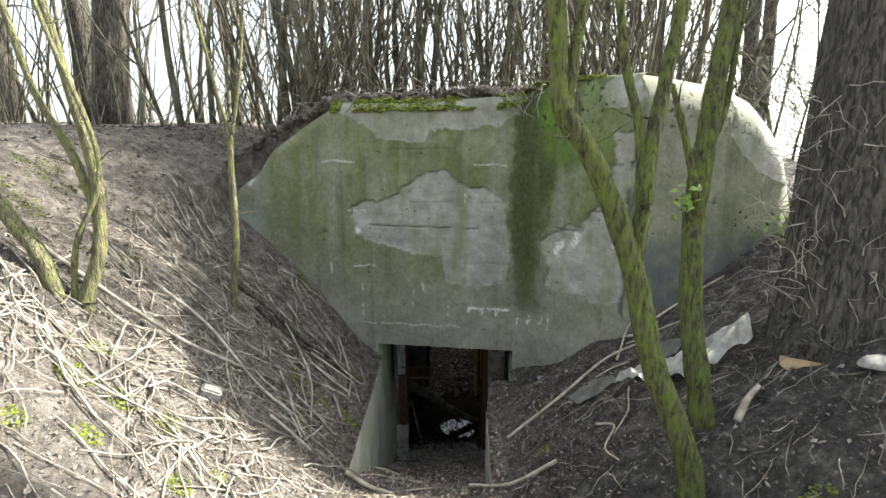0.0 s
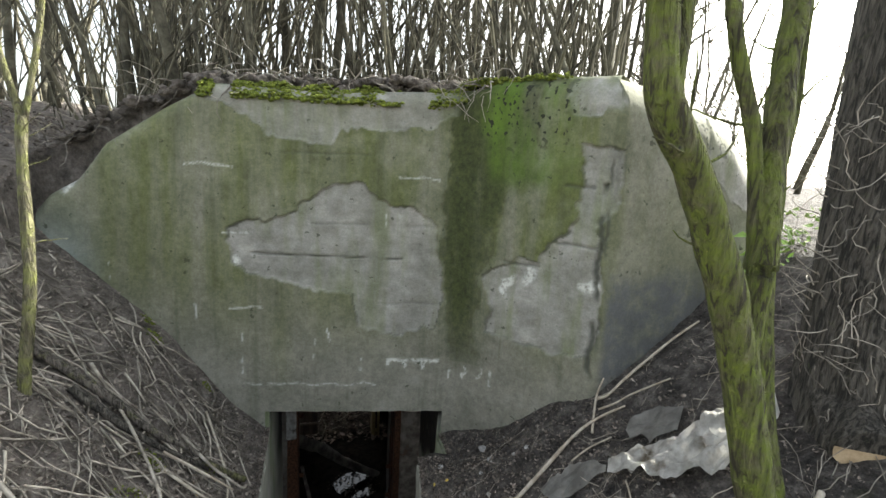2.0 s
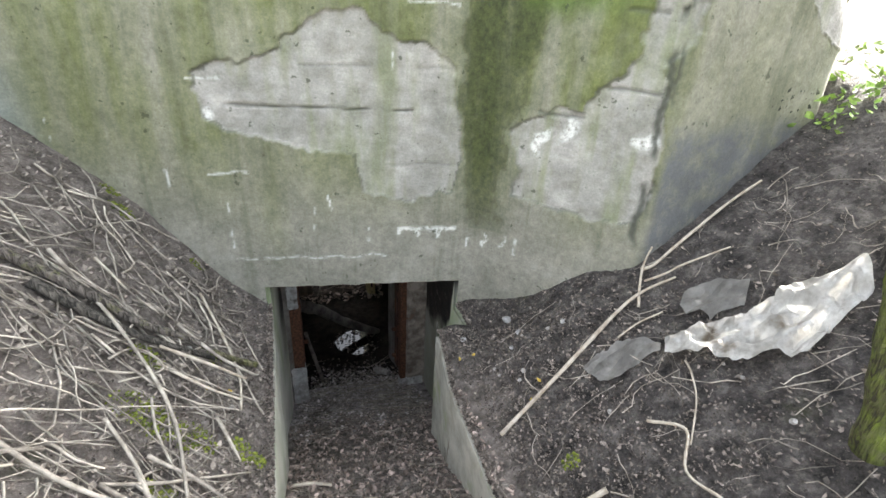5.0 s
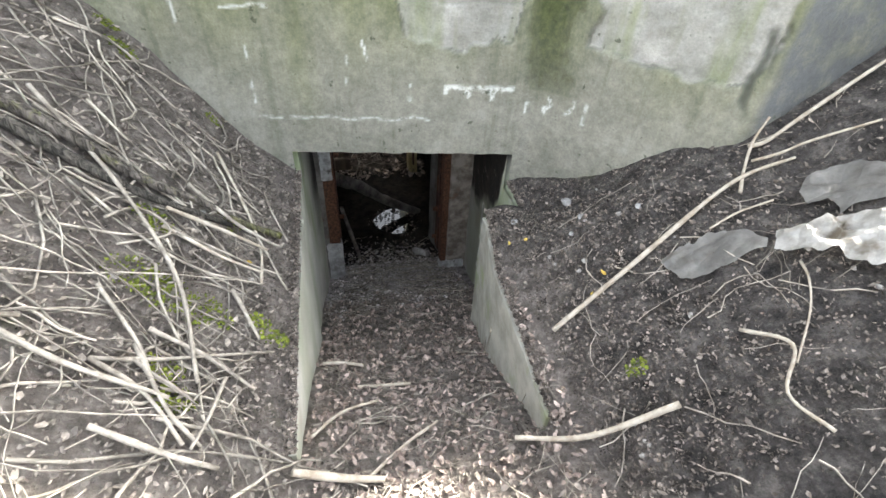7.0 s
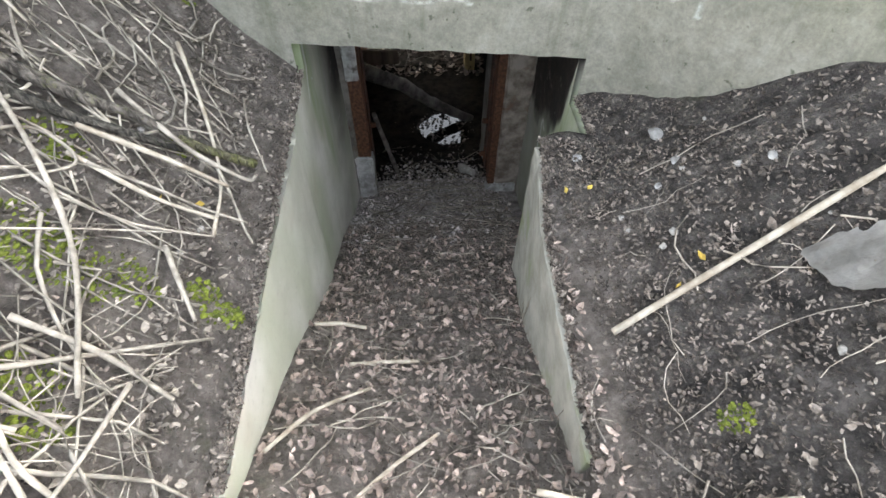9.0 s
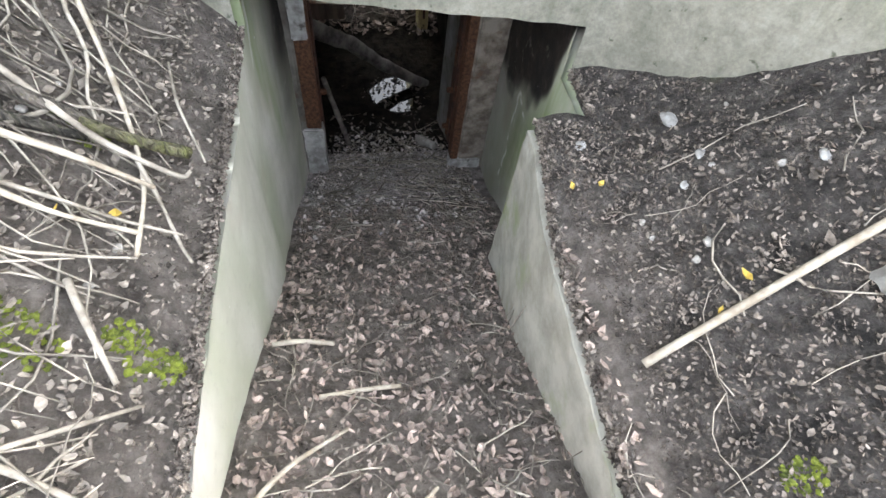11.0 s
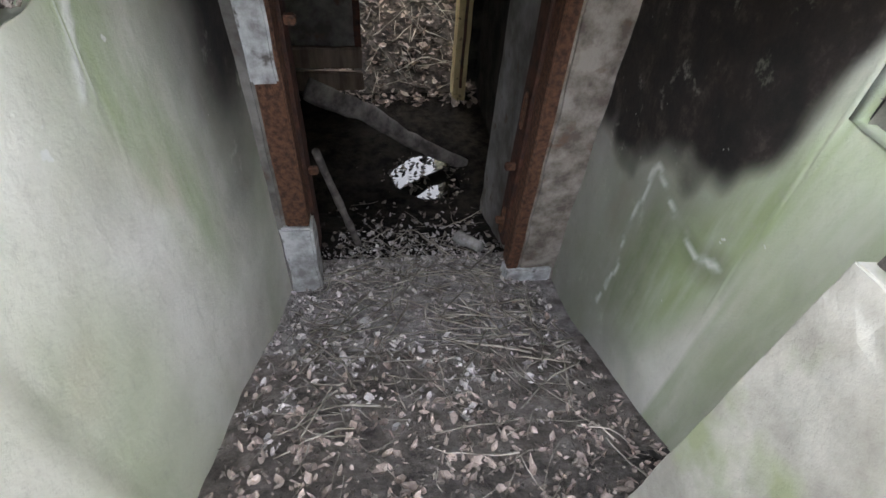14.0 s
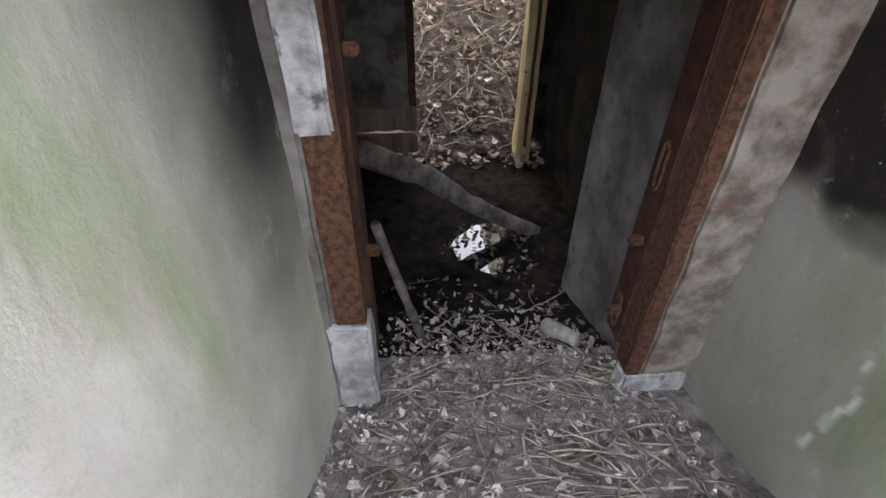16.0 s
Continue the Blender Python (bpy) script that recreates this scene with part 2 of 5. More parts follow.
WATER, _wt, _wb = material("still_water", 0.02)
_wb.inputs["Base Color"].default_value = (0.012, 0.011, 0.009, 1)
_wb.inputs["IOR"].default_value = 1.33
bump(_wt, _wb, noise_tex(_wt, 9, 2), 0.03, 0.01)


# ---- mesh helpers ----
def mesh_object(name, bm, mat, parent=None, label="", smooth=False):
    me = bpy.data.meshes.new(name)
    bm.to_mesh(me)
    bm.free()
    me.materials.append(mat)
    if smooth:
        me.polygons.foreach_set("use_smooth", [True] * len(me.polygons))
    ob = new(name, me)
    if parent:
        ob.parent = parent
    if label:
        ob["label"] = label
    return ob


def part(name, bm, mat, parent, label="", smooth=False):
    return mesh_object(name, bm, mat, parent, label, smooth)


def thing(name, label, category, group="", kind="", at=(0, 0, 0)):
    ob = new(name)
    ob.location = at
    return tagged(ob, label, category, group, kind)


def tube(bm, pts, radii, sides=7, rough=0.0):
    """A tapered limb along pts."""
    rings, pts = [], [Vector(p) for p in pts]
    for i, p in enumerate(pts):
        d = (pts[min(i + 1, len(pts) - 1)] - pts[max(i - 1, 0)]).normalized()
        u = d.orthogonal().normalized() if abs(d.z) > 0.99 else d.cross(Vector((0, 0, 1))).normalized()
        v = d.cross(u)
        ring = []
        for k in range(sides):
            a = 2 * math.pi * k / sides
            o = u * math.cos(a) + v * math.sin(a)
            r = radii[i] * (1 + rough * noise.noise((p + o * radii[i]) * 9))
            ring.append(bm.verts.new(p + o * r))
        rings.append(ring)
    for a, b in zip(rings, rings[1:]):
        for k in range(sides):
            bm.faces.new((a[k], a[(k + 1) % sides], b[(k + 1) % sides], b[k]))
    if sides > 2:
        bm.faces.new(rings[0][::-1])
        bm.faces.new(rings[-1])


def spline(pts, n):
    """Catmull-Rom through pts, n steps a piece."""
    p = [Vector(q) for q in pts]
    p = [p[0] * 2 - p[1]] + p + [p[-1] * 2 - p[-2]]
    out = []
    for i in range(1, len(p) - 2):
        for k in range(n):
            t = k / n
            out.append(0.5 * ((2 * p[i]) + (p[i + 1] - p[i - 1]) * t + (2 * p[i - 1] - 5 * p[i] + 4 * p[i + 1] - p[i + 2]) * t * t
                              + (3 * p[i] - p[i - 1] - 3 * p[i + 1] + p[i + 2]) * t ** 3))
    return out + [p[-2]]


def limb(bm, pts, r0, r1, n=5, sides=9, rough=0.15):
    c = spline(pts, n)
    tube(bm, c, [r0 + (r1 - r0) * i / (len(c) - 1) for i in range(len(c))], sides, rough)


def block(bm, x0, x1, y0, y1, z0, z1, wear=0.0, cell=0.06, bevel=0.012):
    """A worn, bevelled block, its faces cut fine enough to be uneven."""
    tmp = bmesh.new()
    bmesh.ops.create_cube(tmp, size=1, matrix=Matrix.LocRotScale(((x0 + x1) / 2, (y0 + y1) / 2, (z0 + z1) / 2), None, (x1 - x0, y1 - y0, z1 - z0)))
    bmesh.ops.bevel(tmp, geom=tmp.edges[:], offset=bevel, segments=2, affect="EDGES")
    if wear:
        for axis, lo, hi in ((0, x0, x1), (1, y0, y1), (2, z0, z1)):
            k = int((hi - lo) / cell)
            for i in range(1, k):
                co, no = [0, 0, 0], [0, 0, 0]
                co[axis], no[axis] = lo + (hi - lo) * i / k, 1
                bmesh.ops.bisect_plane(tmp, geom=tmp.verts[:] + tmp.edges[:] + tmp.faces[:], plane_co=co, plane_no=no)
        for v in tmp.verts:
            v.co += Vector((noise.noise(v.co * 7), noise.noise(v.co * 7 + Vector((9, 0, 0))), noise.noise(v.co * 7 + Vector((0, 9, 0))))) * wear
    me = bpy.data.meshes.new("tmp")
    tmp.to_mesh(me)
    tmp.free()
    bm.from_mesh(me)
    bpy.data.meshes.remove(me)


def lump(bm, c, size, seed=0.0, sub=2, m=None):
    """An uneven pebble or clod."""
    tmp = bmesh.new()
    bmesh.ops.create_icosphere(tmp, subdivisions=sub, radius=1)
    for v in tmp.verts:
        v.co *= 1 + 0.35 * noise.noise(v.co * 1.3 + Vector((seed, seed * 2, 0)))
        v.co = Vector((v.co.x * size[0], v.co.y * size[1], v.co.z * size[2]))
    me = bpy.data.meshes.new("tmp")
    tmp.transform(Matrix.Translation(c) @ (m or Matrix()))
    tmp.to_mesh(me)
    tmp.free()
    bm.from_mesh(me)
    bpy.data.meshes.remove(me)


# ---- the plan ----
X_LEFT, X_RIGHT = -0.66, 0.455        # inner faces of the wing walls
WING_END = 3.12                        # where the wing walls begin
P_LEFT, P_RIGHT = -0.68, 0.70          # inner faces of the covered passage
DOOR_Y = 5.95                          # inner steel door frame
LINTEL = -0.445
FRONT = ((-2.30, 5.37), (0.80, 4.90), (1.54, 4.00), (2.85, 4.18), (3.12, 4.40), (3.20, 4.9), (3.25, 7.0))


def lerp_table(x, table):
    for (a, va), (b, vb) in zip(table, table[1:]):
        if x <= b:
            return va + (vb - va) * max(0.0, (x - a) / (b - a))
    return table[-1][1]


def smooth(a, b, x):
    t = min(1.0, max(0.0, (x - a) / (b - a)))
    return t * t * (3 - 2 * t)


def wing_x(y):
    """The right wing wall's inner face, which leans in towards its near end."""
    return X_RIGHT - 0.085 * smooth(4.62, 3.9, y) - 0.03 * smooth(3.9, 3.1, y)


def front_y(x):
    return lerp_table(x, ((-9, 5.6), (-2.30, 5.37), (0.80, 4.90), (1.54, 4.00), (2.85, 4.18), (3.12, 4.40), (3.3, 5.2), (9, 6.0)))


def floor_z(y):
    return lerp_table(y, ((-3, 0.02), (0.6, 0.0), (1.7, -0.03), (2.4, -0.40), (3.48, -1.02), (4.5, -1.60), (5.6, -2.20), (6.0, -2.33), (7.0, -2.74), (30, -2.78)))


def bank_z(x, y):
    if x < 0:
        b = -0.595 + 0.85 * (X_LEFT - 0.02 - x)
        b += 0.22 * smooth(3.9, 5.2, y) * smooth(-0.9, -1.6, x)
        cap = 1.35 + 0.10 * min(y, 5)
    else:
        b = -0.64 + 0.66 * (x - 0.5) if x > 0.5 else -0.64 + 0.3 * (x - 0.5)
        b -= 0.18 * smooth(4.0, 4.5, y) * smooth(0.5, 0.8, x) * smooth(1.5, 1.05, x)
        cap = 1.25
    return b if b < cap - 0.3 else cap - 0.3 * math.exp(-(b - cap + 0.3) / 0.3)


def ground_z(x, y):
    b, f = bank_z(x, y), floor_z(y)
    right = P_RIGHT + 0.027 if y > 4.6 else wing_x(y) + 0.022
    if y > WING_END:
        z = f if X_LEFT - 0.007 - 0.017 * smooth(4.5, 4.66, y) < x < right else b
        if z == f:      # leaves heaped against the wall
            z += 0.13 * smooth(-0.15, X_LEFT, x) * smooth(4.55, 3.7, y)
    else:
        k = 0.10
        h = max(0.0, k - abs(b - f)) / k
        z = max(b, f) + h * h * k * 0.25
    top = lerp_table(x, ((-9, 1.85), (-3.2, 1.85), (-2.3, 1.62), (-1.7, 1.92), (-1.1, 2.17), (0.6, 2.22), (1.5, 2.20), (2.2, 2.05), (3.0, 1.45), (4.5, 1.25)))
    back = y - front_y(x)
    top += 0.10 * min(max(back - 0.3, 0), 3)
    if x < -2.3:
        s = smooth(-0.9 - 0.5 * min(1, -2.3 - x), 0.6, back)
    elif x > 3.1:
        s = smooth(-0.5, 0.8, back)
    else:
        s = 1.0 if back > 0.28 else 0.0
        if 0.8 < x < 3.1 and s:
            top -= 0.25 * (1 - smooth(0.4, 0.9, back))
    z += (top - z) * s
    near = 0.5 if y > WING_END and -0.8 < x < 0.8 else 1.0
    if y > WING_END and (X_LEFT - 0.2 < x < X_LEFT or 0.3 < x < 0.75):
        near = 0.35
    z += near * (0.035 * noise.noise((x * 2.2, y * 2.2, 0)) + 0.022 * noise.noise((x * 7, y * 7, 3)) + 0.012 * noise.noise((x * 19, y * 19, 5)))
    return z


def lines(lo, hi, cell, extra=(), far=220):
    out = [lo + cell * i for i in range(int((hi - lo) / cell) + 1)]
    out = [v for v in out if all(abs(v - e) > cell * 0.35 for e in extra)] + list(extra)
    s = cell
    while min(out) > -far:
        s *= 1.6
        out.append(min(out) - s)
    s = cell
    while max(out) < far:
        s *= 1.6
        out.append(max(out) + s)
    return sorted(out)


# ---- ground ----
def build_ground():
    xs = lines(-5, 5, 0.05, (X_LEFT - 0.004, X_LEFT - 0.011, X_LEFT - 0.018, X_LEFT - 0.030, X_RIGHT + 0.018, X_RIGHT + 0.027, X_RIGHT + 0.036, P_RIGHT + 0.012, P_RIGHT + 0.022, P_RIGHT + 0.032))
    ys = lines(-1.5, 9, 0.05, (WING_END - 0.01, WING_END + 0.01, 4.59, 4.61))
    verts = []
    for y in ys:
        bend = (wing_x(y) - X_RIGHT) * smooth(2.6, 3.0, y) if y < 4.6 else 0.0
        for x in xs:
            x2 = x + bend * max(0.0, min(1.0, (0.4 - abs(x - X_RIGHT)) / 0.3))
            rim = max(0.0, 1 - 30 * min(abs(x - X_LEFT + 0.01), abs(x - X_RIGHT - 0.027))) if WING_END < y < 5 else 0.0
            verts.append((x2 + rim * (0.010 * noise.noise((y * 9, x, 0)) + 0.008 * noise.noise((y * 27, x, 0))), y, ground_z(x2, y)))
    n, faces = len(xs), []
    for j in range(len(ys) - 1):
        for i in range(n - 1):
            cx, cy = (xs[i] + xs[i + 1]) / 2, (ys[j] + ys[j + 1]) / 2
            zs = [verts[q][2] for q in (j * n + i, j * n + i + 1, (j + 1) * n + i + 1, (j + 1) * n + i)]
            if -0.685 < cx < 0.73 and cy > 4.8 and min(zs) < 1.0:
                continue
            if -1.6 < cx < 1.6 and 9.3 < cy < 17.0:
                continue
            faces.append((j * n + i, j * n + i + 1, (j + 1) * n + i + 1, (j + 1) * n + i))
    me = bpy.data.meshes.new("ground")
    me.from_pydata(verts, [], faces)
    me.materials.append(SOIL)
    # humus right of the path; also darker deep down towards the lintel
    me.attributes.new("dark_earth", "FLOAT", "POINT").data.foreach_set("value", [
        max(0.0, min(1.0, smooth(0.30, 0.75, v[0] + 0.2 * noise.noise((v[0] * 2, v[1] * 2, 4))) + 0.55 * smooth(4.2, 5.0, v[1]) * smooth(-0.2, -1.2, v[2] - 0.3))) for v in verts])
    me.polygons.foreach_set("use_smooth", [max(verts[q][2] for q in f) - min(verts[q][2] for q in f) < 0.14 or verts[f[0]][1] > 20 for f in faces])
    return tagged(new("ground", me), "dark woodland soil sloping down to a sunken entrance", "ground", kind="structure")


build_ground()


# ---- concrete bunker front ----
def inside(poly, x, z):
    c = False
    for (x0, z0), (x1, z1) in zip(poly, poly[1:] + poly[:1]):
        if (z0 > z) != (z1 > z) and x < (x1 - x0) * (z - z0) / (z1 - z0) + x0:
            c = not c
    return c


BARE = [(-0.96, 1.03), (-0.45, 1.16), (-0.42, 1.27), (-0.13, 1.41), (0.01, 1.44), (0.31, 1.24), (0.5, 1.21), (0.58, 1.09), (0.67, 0.88), (0.67, 0.55),
        (0.66, 0.29), (0.38, 0.21), (0.01, 0.26), (-0.01, 0.54), (-0.46, 0.6), (-0.71, 0.68), (-0.91, 0.77)]
BAND = [(-1.2, 2.0), (-0.82, 1.89), (-0.65, 1.73), (-0.24, 1.7), (-0.1, 1.81), (0.18, 1.81), (0.55, 1.85), (0.77, 1.99), (0.78, 2.4), (-1.2, 2.4)]
PATCH = [(0.96, 0.76), (1.09, 0.95), (1.22, 0.94), (1.37, 1.15), (1.4, 1.36), (1.4, 1.75), (1.62, 1.73), (1.61, 1.38), (1.5, 1.25), (1.54, 0.69),
         (1.51, 0.33), (1.33, 0.28), (1.12, 0.26), (0.99, 0.29)]
WET = [(0.72, 2.3), (1.22, 2.3), (1.18, 1.51), (0.99, 1.11), (0.92, 0.59), (0.95, 0.02), (0.76, -0.01), (0.64, 1.11), (0.70, 1.47)]
# rough pale shoulder, drawn to its sunlit edge: sunlight put into the colour
SUNLIT_SHOULDER = [(2.32, 1.72), (2.45, 2.4), (3.4, 2.4), (3.4, 1.1), (3.08, 1.2), (2.6, 1.42)]

CAP = [(1.34, 2.5), (1.56, 2.5), (1.60, 1.96), (1.33, 1.95)]


def soft_inside(poly, x, z, edge):
    hits = 0
    for dx, dz in ((0, 0), (edge, 0), (-edge, 0), (0, edge), (0, -edge)):
        hits += inside(poly, x + dx, z + dz)
    return hits / 5


def wall_masks(x, z):
    wob = Vector((x * 5, z * 5, 1))
    wx = x + 0.05 * noise.noise(wob) + 0.03 * noise.noise(wob * 3.1)
    wz = z + 0.05 * noise.noise(wob + Vector((7, 3, 0))) + 0.03 * noise.noise(wob * 3.1 + Vector((7, 3, 0)))
    # bare concrete, and the sunlight painted on the shoulder
    bare = max(soft_inside(p, wx, wz, 0.006) for p in (BARE, PATCH, CAP, SUNLIT_SHOULDER))
    band = soft_inside(BAND, wx, wz, 0.006)
    wet = 0.5 * (soft_inside(WET, wx, z, 0.03) + soft_inside(WET, wx + 0.06 * noise.noise((x * 14, z * 1.5, 0)), z, 0.08)) * (0.55 + 0.45 * smooth(-0.2, 0.6, z))
    algae = smooth(-0.25, 0.9, z) * (1 - 0.55 * smooth(1.45, 1.7, x)) * (1 - 0.5 * smooth(-1.5, -2.1, x))
    algae = max(algae, 0.75 * smooth(0.30, 0.0, abs(x + 0.62 + 0.1 * noise.noise((0, 0, z * 2)))) * smooth(-0.5, 0.3, z))
    white = 0.0
    for cx, cz, rx, rz in ((-0.88, 0.79, 0.03, 0.035), (1.09, 0.70, 0.03, 0.09), (1.18, 0.80, 0.04, 0.10), (1.47, 0.78, 0.05, 0.04),
                           (0.74, -0.10, 0.012, 0.05), (0.86, -0.07, 0.012, 0.04), (0.96, -0.04, 0.012, 0.04), (-2.12, 1.33, 0.10, 0.08), (-0.20, 0.20, 0.012, 0.05)):
        white = max(white, 1 - smooth(0.6, 1.2, math.hypot((wx - cx) / rx, (wz - cz) / rz)))
    if 0.25 < x < 0.68 and z < 0.012:
        drip = 0.012 + 0.11 * max(0, noise.noise((x * 21, 0, 2)))
        white = max(white, smooth(-drip - 0.015, -drip, z) * smooth(0.02, 0.0, z + 0.01 * noise.noise((x * 9, 0, 0))))
    for x0, x1, cz in ((-0.85, 0.18, -0.205), (-0.95, -0.70, 0.41), (-1.0, -0.78, 1.0), (0.30, 0.62, 1.47), (-1.25, -0.9, 1.5)):
        if x0 < x < x1:
            white = max(white, 0.7 * (1 - smooth(0.003, 0.011, abs(z - cz - 0.025 * noise.noise((x * 8, cz, 0))))))
    for cx, z0, z1 in ((-0.86, -0.13, 0.22), (-0.31, -0.05, 0.17), (-1.80, 0.55, 0.75), (0.22, 1.05, 1.18), (1.02, -0.12, 0.05), (-1.20, 0.32, 0.45), (0.05, -0.10, 0.02)):
        if z0 < z < z1:      # lime drips
            white = max(white, 0.8 * (1 - smooth(0.003, 0.010, abs(x - cx - 0.015 * noise.noise((cx, z * 9, 0))))) * smooth(-0.2, 0.1, noise.noise((cx, z * 14, 3))))
    blue = smooth(-1.75, -2.15, x) * smooth(1.3, 0.7, z)
    slate = smooth(1.53, 1.62, x) * smooth(0.98, 0.78, wz)
    crack = 0.0
    if -0.82 < x < 0.36:
        crack = 1 - smooth(0.003, 0.010, abs(z - 0.83 + 0.02 * x - 0.006 * noise.noise((x * 9, 0, 0))))
        crack *= smooth(0.0, 0.25, noise.noise((x * 4, 0, 4)) + 0.25)
    for x0, x1, cz in ((-0.35, 0.60, 1.09), (-0.60, 0.10, 1.62), (0.10, 0.62, 0.47)):
        if x0 < x < x1:
            crack = max(crack, 0.30 * smooth(-0.15, 0.1, noise.noise((x * 3, cz, 2))) * (1 - smooth(0.003, 0.013, abs(z - cz - 0.015 * noise.noise((x * 5, cz, 0))))))
    edge = 1.0 if 0.15 < bare < 0.85 else 0.0
    crack = max(crack, 0.6 * edge * smooth(0.0, 0.3, noise.noise((x * 4, z * 4, 8)) + 0.15))
    if 0.2 < z < 1.7:
        crack = max(crack, 0.8 * smooth(-0.1, 0.2, noise.noise((z * 3, 1, 1))) * (1 - smooth(0.004, 0.018, abs(x - 1.535 - 0.02 * noise.noise((z * 6, 0, 0)) - 0.01 * noise.noise((z * 21, 0, 0))))))
    seam = abs(x - 1.505 - 0.022 * noise.noise((z * 5, 0, 0)) - 0.014 * noise.noise((z * 19, 0, 0)))
    if 0.15 < z < 1.5:       # the broken joint between the two blocks
        crack = max(crack, (1 - smooth(0.005, 0.022, seam)) * smooth(-0.30, 0.0, noise.noise((z * 4, 1, 1))))
    for x0, x1, cz in ((1.33, 1.46, 1.46), (1.30, 1.55, 1.07), (1.05, 1.24, 0.88)):
        if x0 < x < x1:
            crack = max(crack, 0.6 - 0.6 * smooth(0.004, 0.014, abs(z - cz - 0.02 * noise.noise((x * 12, cz, 0)))))
    lush = smooth(0.84, 0.98, wx) * smooth(1.42, 1.2, wx) * smooth(1.35, 1.65, wz)
    dots = smooth(0.85, 0.95, wx) * smooth(1.42, 1.3, wx) * smooth(1.62, 1.85, wz) + 0.8 * smooth(1.7, 1.8, x) * smooth(1.6, 1.85, wz)
    dots += smooth(2.30, 2.38, wx) * smooth(2.86, 2.78, wx) * smooth(0.90, 0.94, wz) * smooth(1.10, 1.06, wz)
    return dict(slate=slate, lush=lush, dots=dots, bare=max(bare, band * 0.85), wet=wet, algae=algae, white=white * 0.85, blue=blue, crack=crack), (bare + band) * smooth(2.4, 2.2, x)


def build_front():
    # columns every 1.3 cm along the plan line
    cols = []
    for (x0, y0), (x1, y1) in zip(FRONT, FRONT[1:]):
        n = max(2, int(math.hypot(x1 - x0, y1 - y0) / 0.013))
        for i in range(n):
            cols.append((x0 + (x1 - x0) * i / n, y0 + (y1 - y0) * i / n))
    sm = []
    for i, c in enumerate(cols):     # round the corners of the plan a little
        w = cols[max(0, i - 4):i + 5]
        sm.append((sum(p[0] for p in w) / len(w), sum(p[1] for p in w) / len(w)))
    cols = sm
    names = ("bare", "wet", "algae", "white", "blue", "crack", "lush", "dots", "slate")
    data = {k: [] for k in names}
    verts, faces, rows = [], [], 0
    for i, (x, y) in enumerate(cols):
        a, b = cols[max(0, i - 4)], cols[min(len(cols) - 1, i + 4)]
        nx, ny = -(b[1] - a[1]), b[0] - a[0]
        l = math.hypot(nx, ny)
        nx, ny = nx / l, ny / l      # into the bunker
        s = x if i < len(cols) - 60 else x
        top = lerp_table(s, ((-2.3, 1.12), (-2.2, 1.24), (-2.0, 1.36), (-1.8, 1.63), (-1.36, 1.92), (-1.04, 2.10), (-0.2, 2.09), (0.5, 2.13), (0.8, 2.15), (1.0, 2.23),
                             (1.5, 2.22), (1.95, 2.19), (2.4, 2.14), (2.62, 2.06), (2.85, 1.85), (3.0, 1.60), (3.12, 1.35), (3.25, 1.2)))
        r = lerp_table(s, ((-2.3, 0.12), (0.8, 0.12), (1.3, 0.22), (2.2, 0.40), (3.2, 0.55)))
        low = LINTEL + 0.008 * noise.noise((x * 9, 0, 0))
        prof = [(0.0, -2.9 + (low + 2.9) * k / 40) for k in range(40)] + [(0.0, low + (top - r - low) * k / 200) for k in range(200)]
        prof += [(r * (1 - math.cos(q)), top - r + r * math.sin(q)) for q in (math.pi / 2 * k / 10 for k in range(11))]
        prof += [(r + 0.3, top - 0.01), (r + 1.3, top - 0.08)]
        rows = len(prof)
        for d, z in prof:
            masks, dig = wall_masks(x, z)
            d2 = d + 0.020 * min(dig, 1) + 0.010 * noise.noise((x * 1.5, z * 1.5, 0)) + 0.003 * noise.noise((x * 11, z * 11, 0)) + 0.022 * masks["crack"] - 0.010 * (1 if 0.15 < masks["bare"] < 0.75 else 0)
            verts.append((x + nx * d2, y + ny * d2, z))
            for k in names:
                data[k].append(masks[k])
    for i in range(len(cols) - 1):
        for k in range(40 if -0.70 < cols[i][0] < 0.715 else 0, rows - 1):
            faces.append((i * rows + k, (i + 1) * rows + k, (i + 1) * rows + k + 1, i * rows + k + 1))
    me = bpy.data.meshes.new("wall_front")
    me.from_pydata(verts, [], faces)
    me.materials.append(CONCRETE)
    me.polygons.foreach_set("use_smooth", [True] * len(faces))
    for k in names:
        me.attributes.new(k, "FLOAT", "POINT").data.foreach_set("value", data[k])
    return tagged(new("wall_front", me), "mossy weathered concrete bunker front with broken plaster", "wall", kind="structure")


build_front()


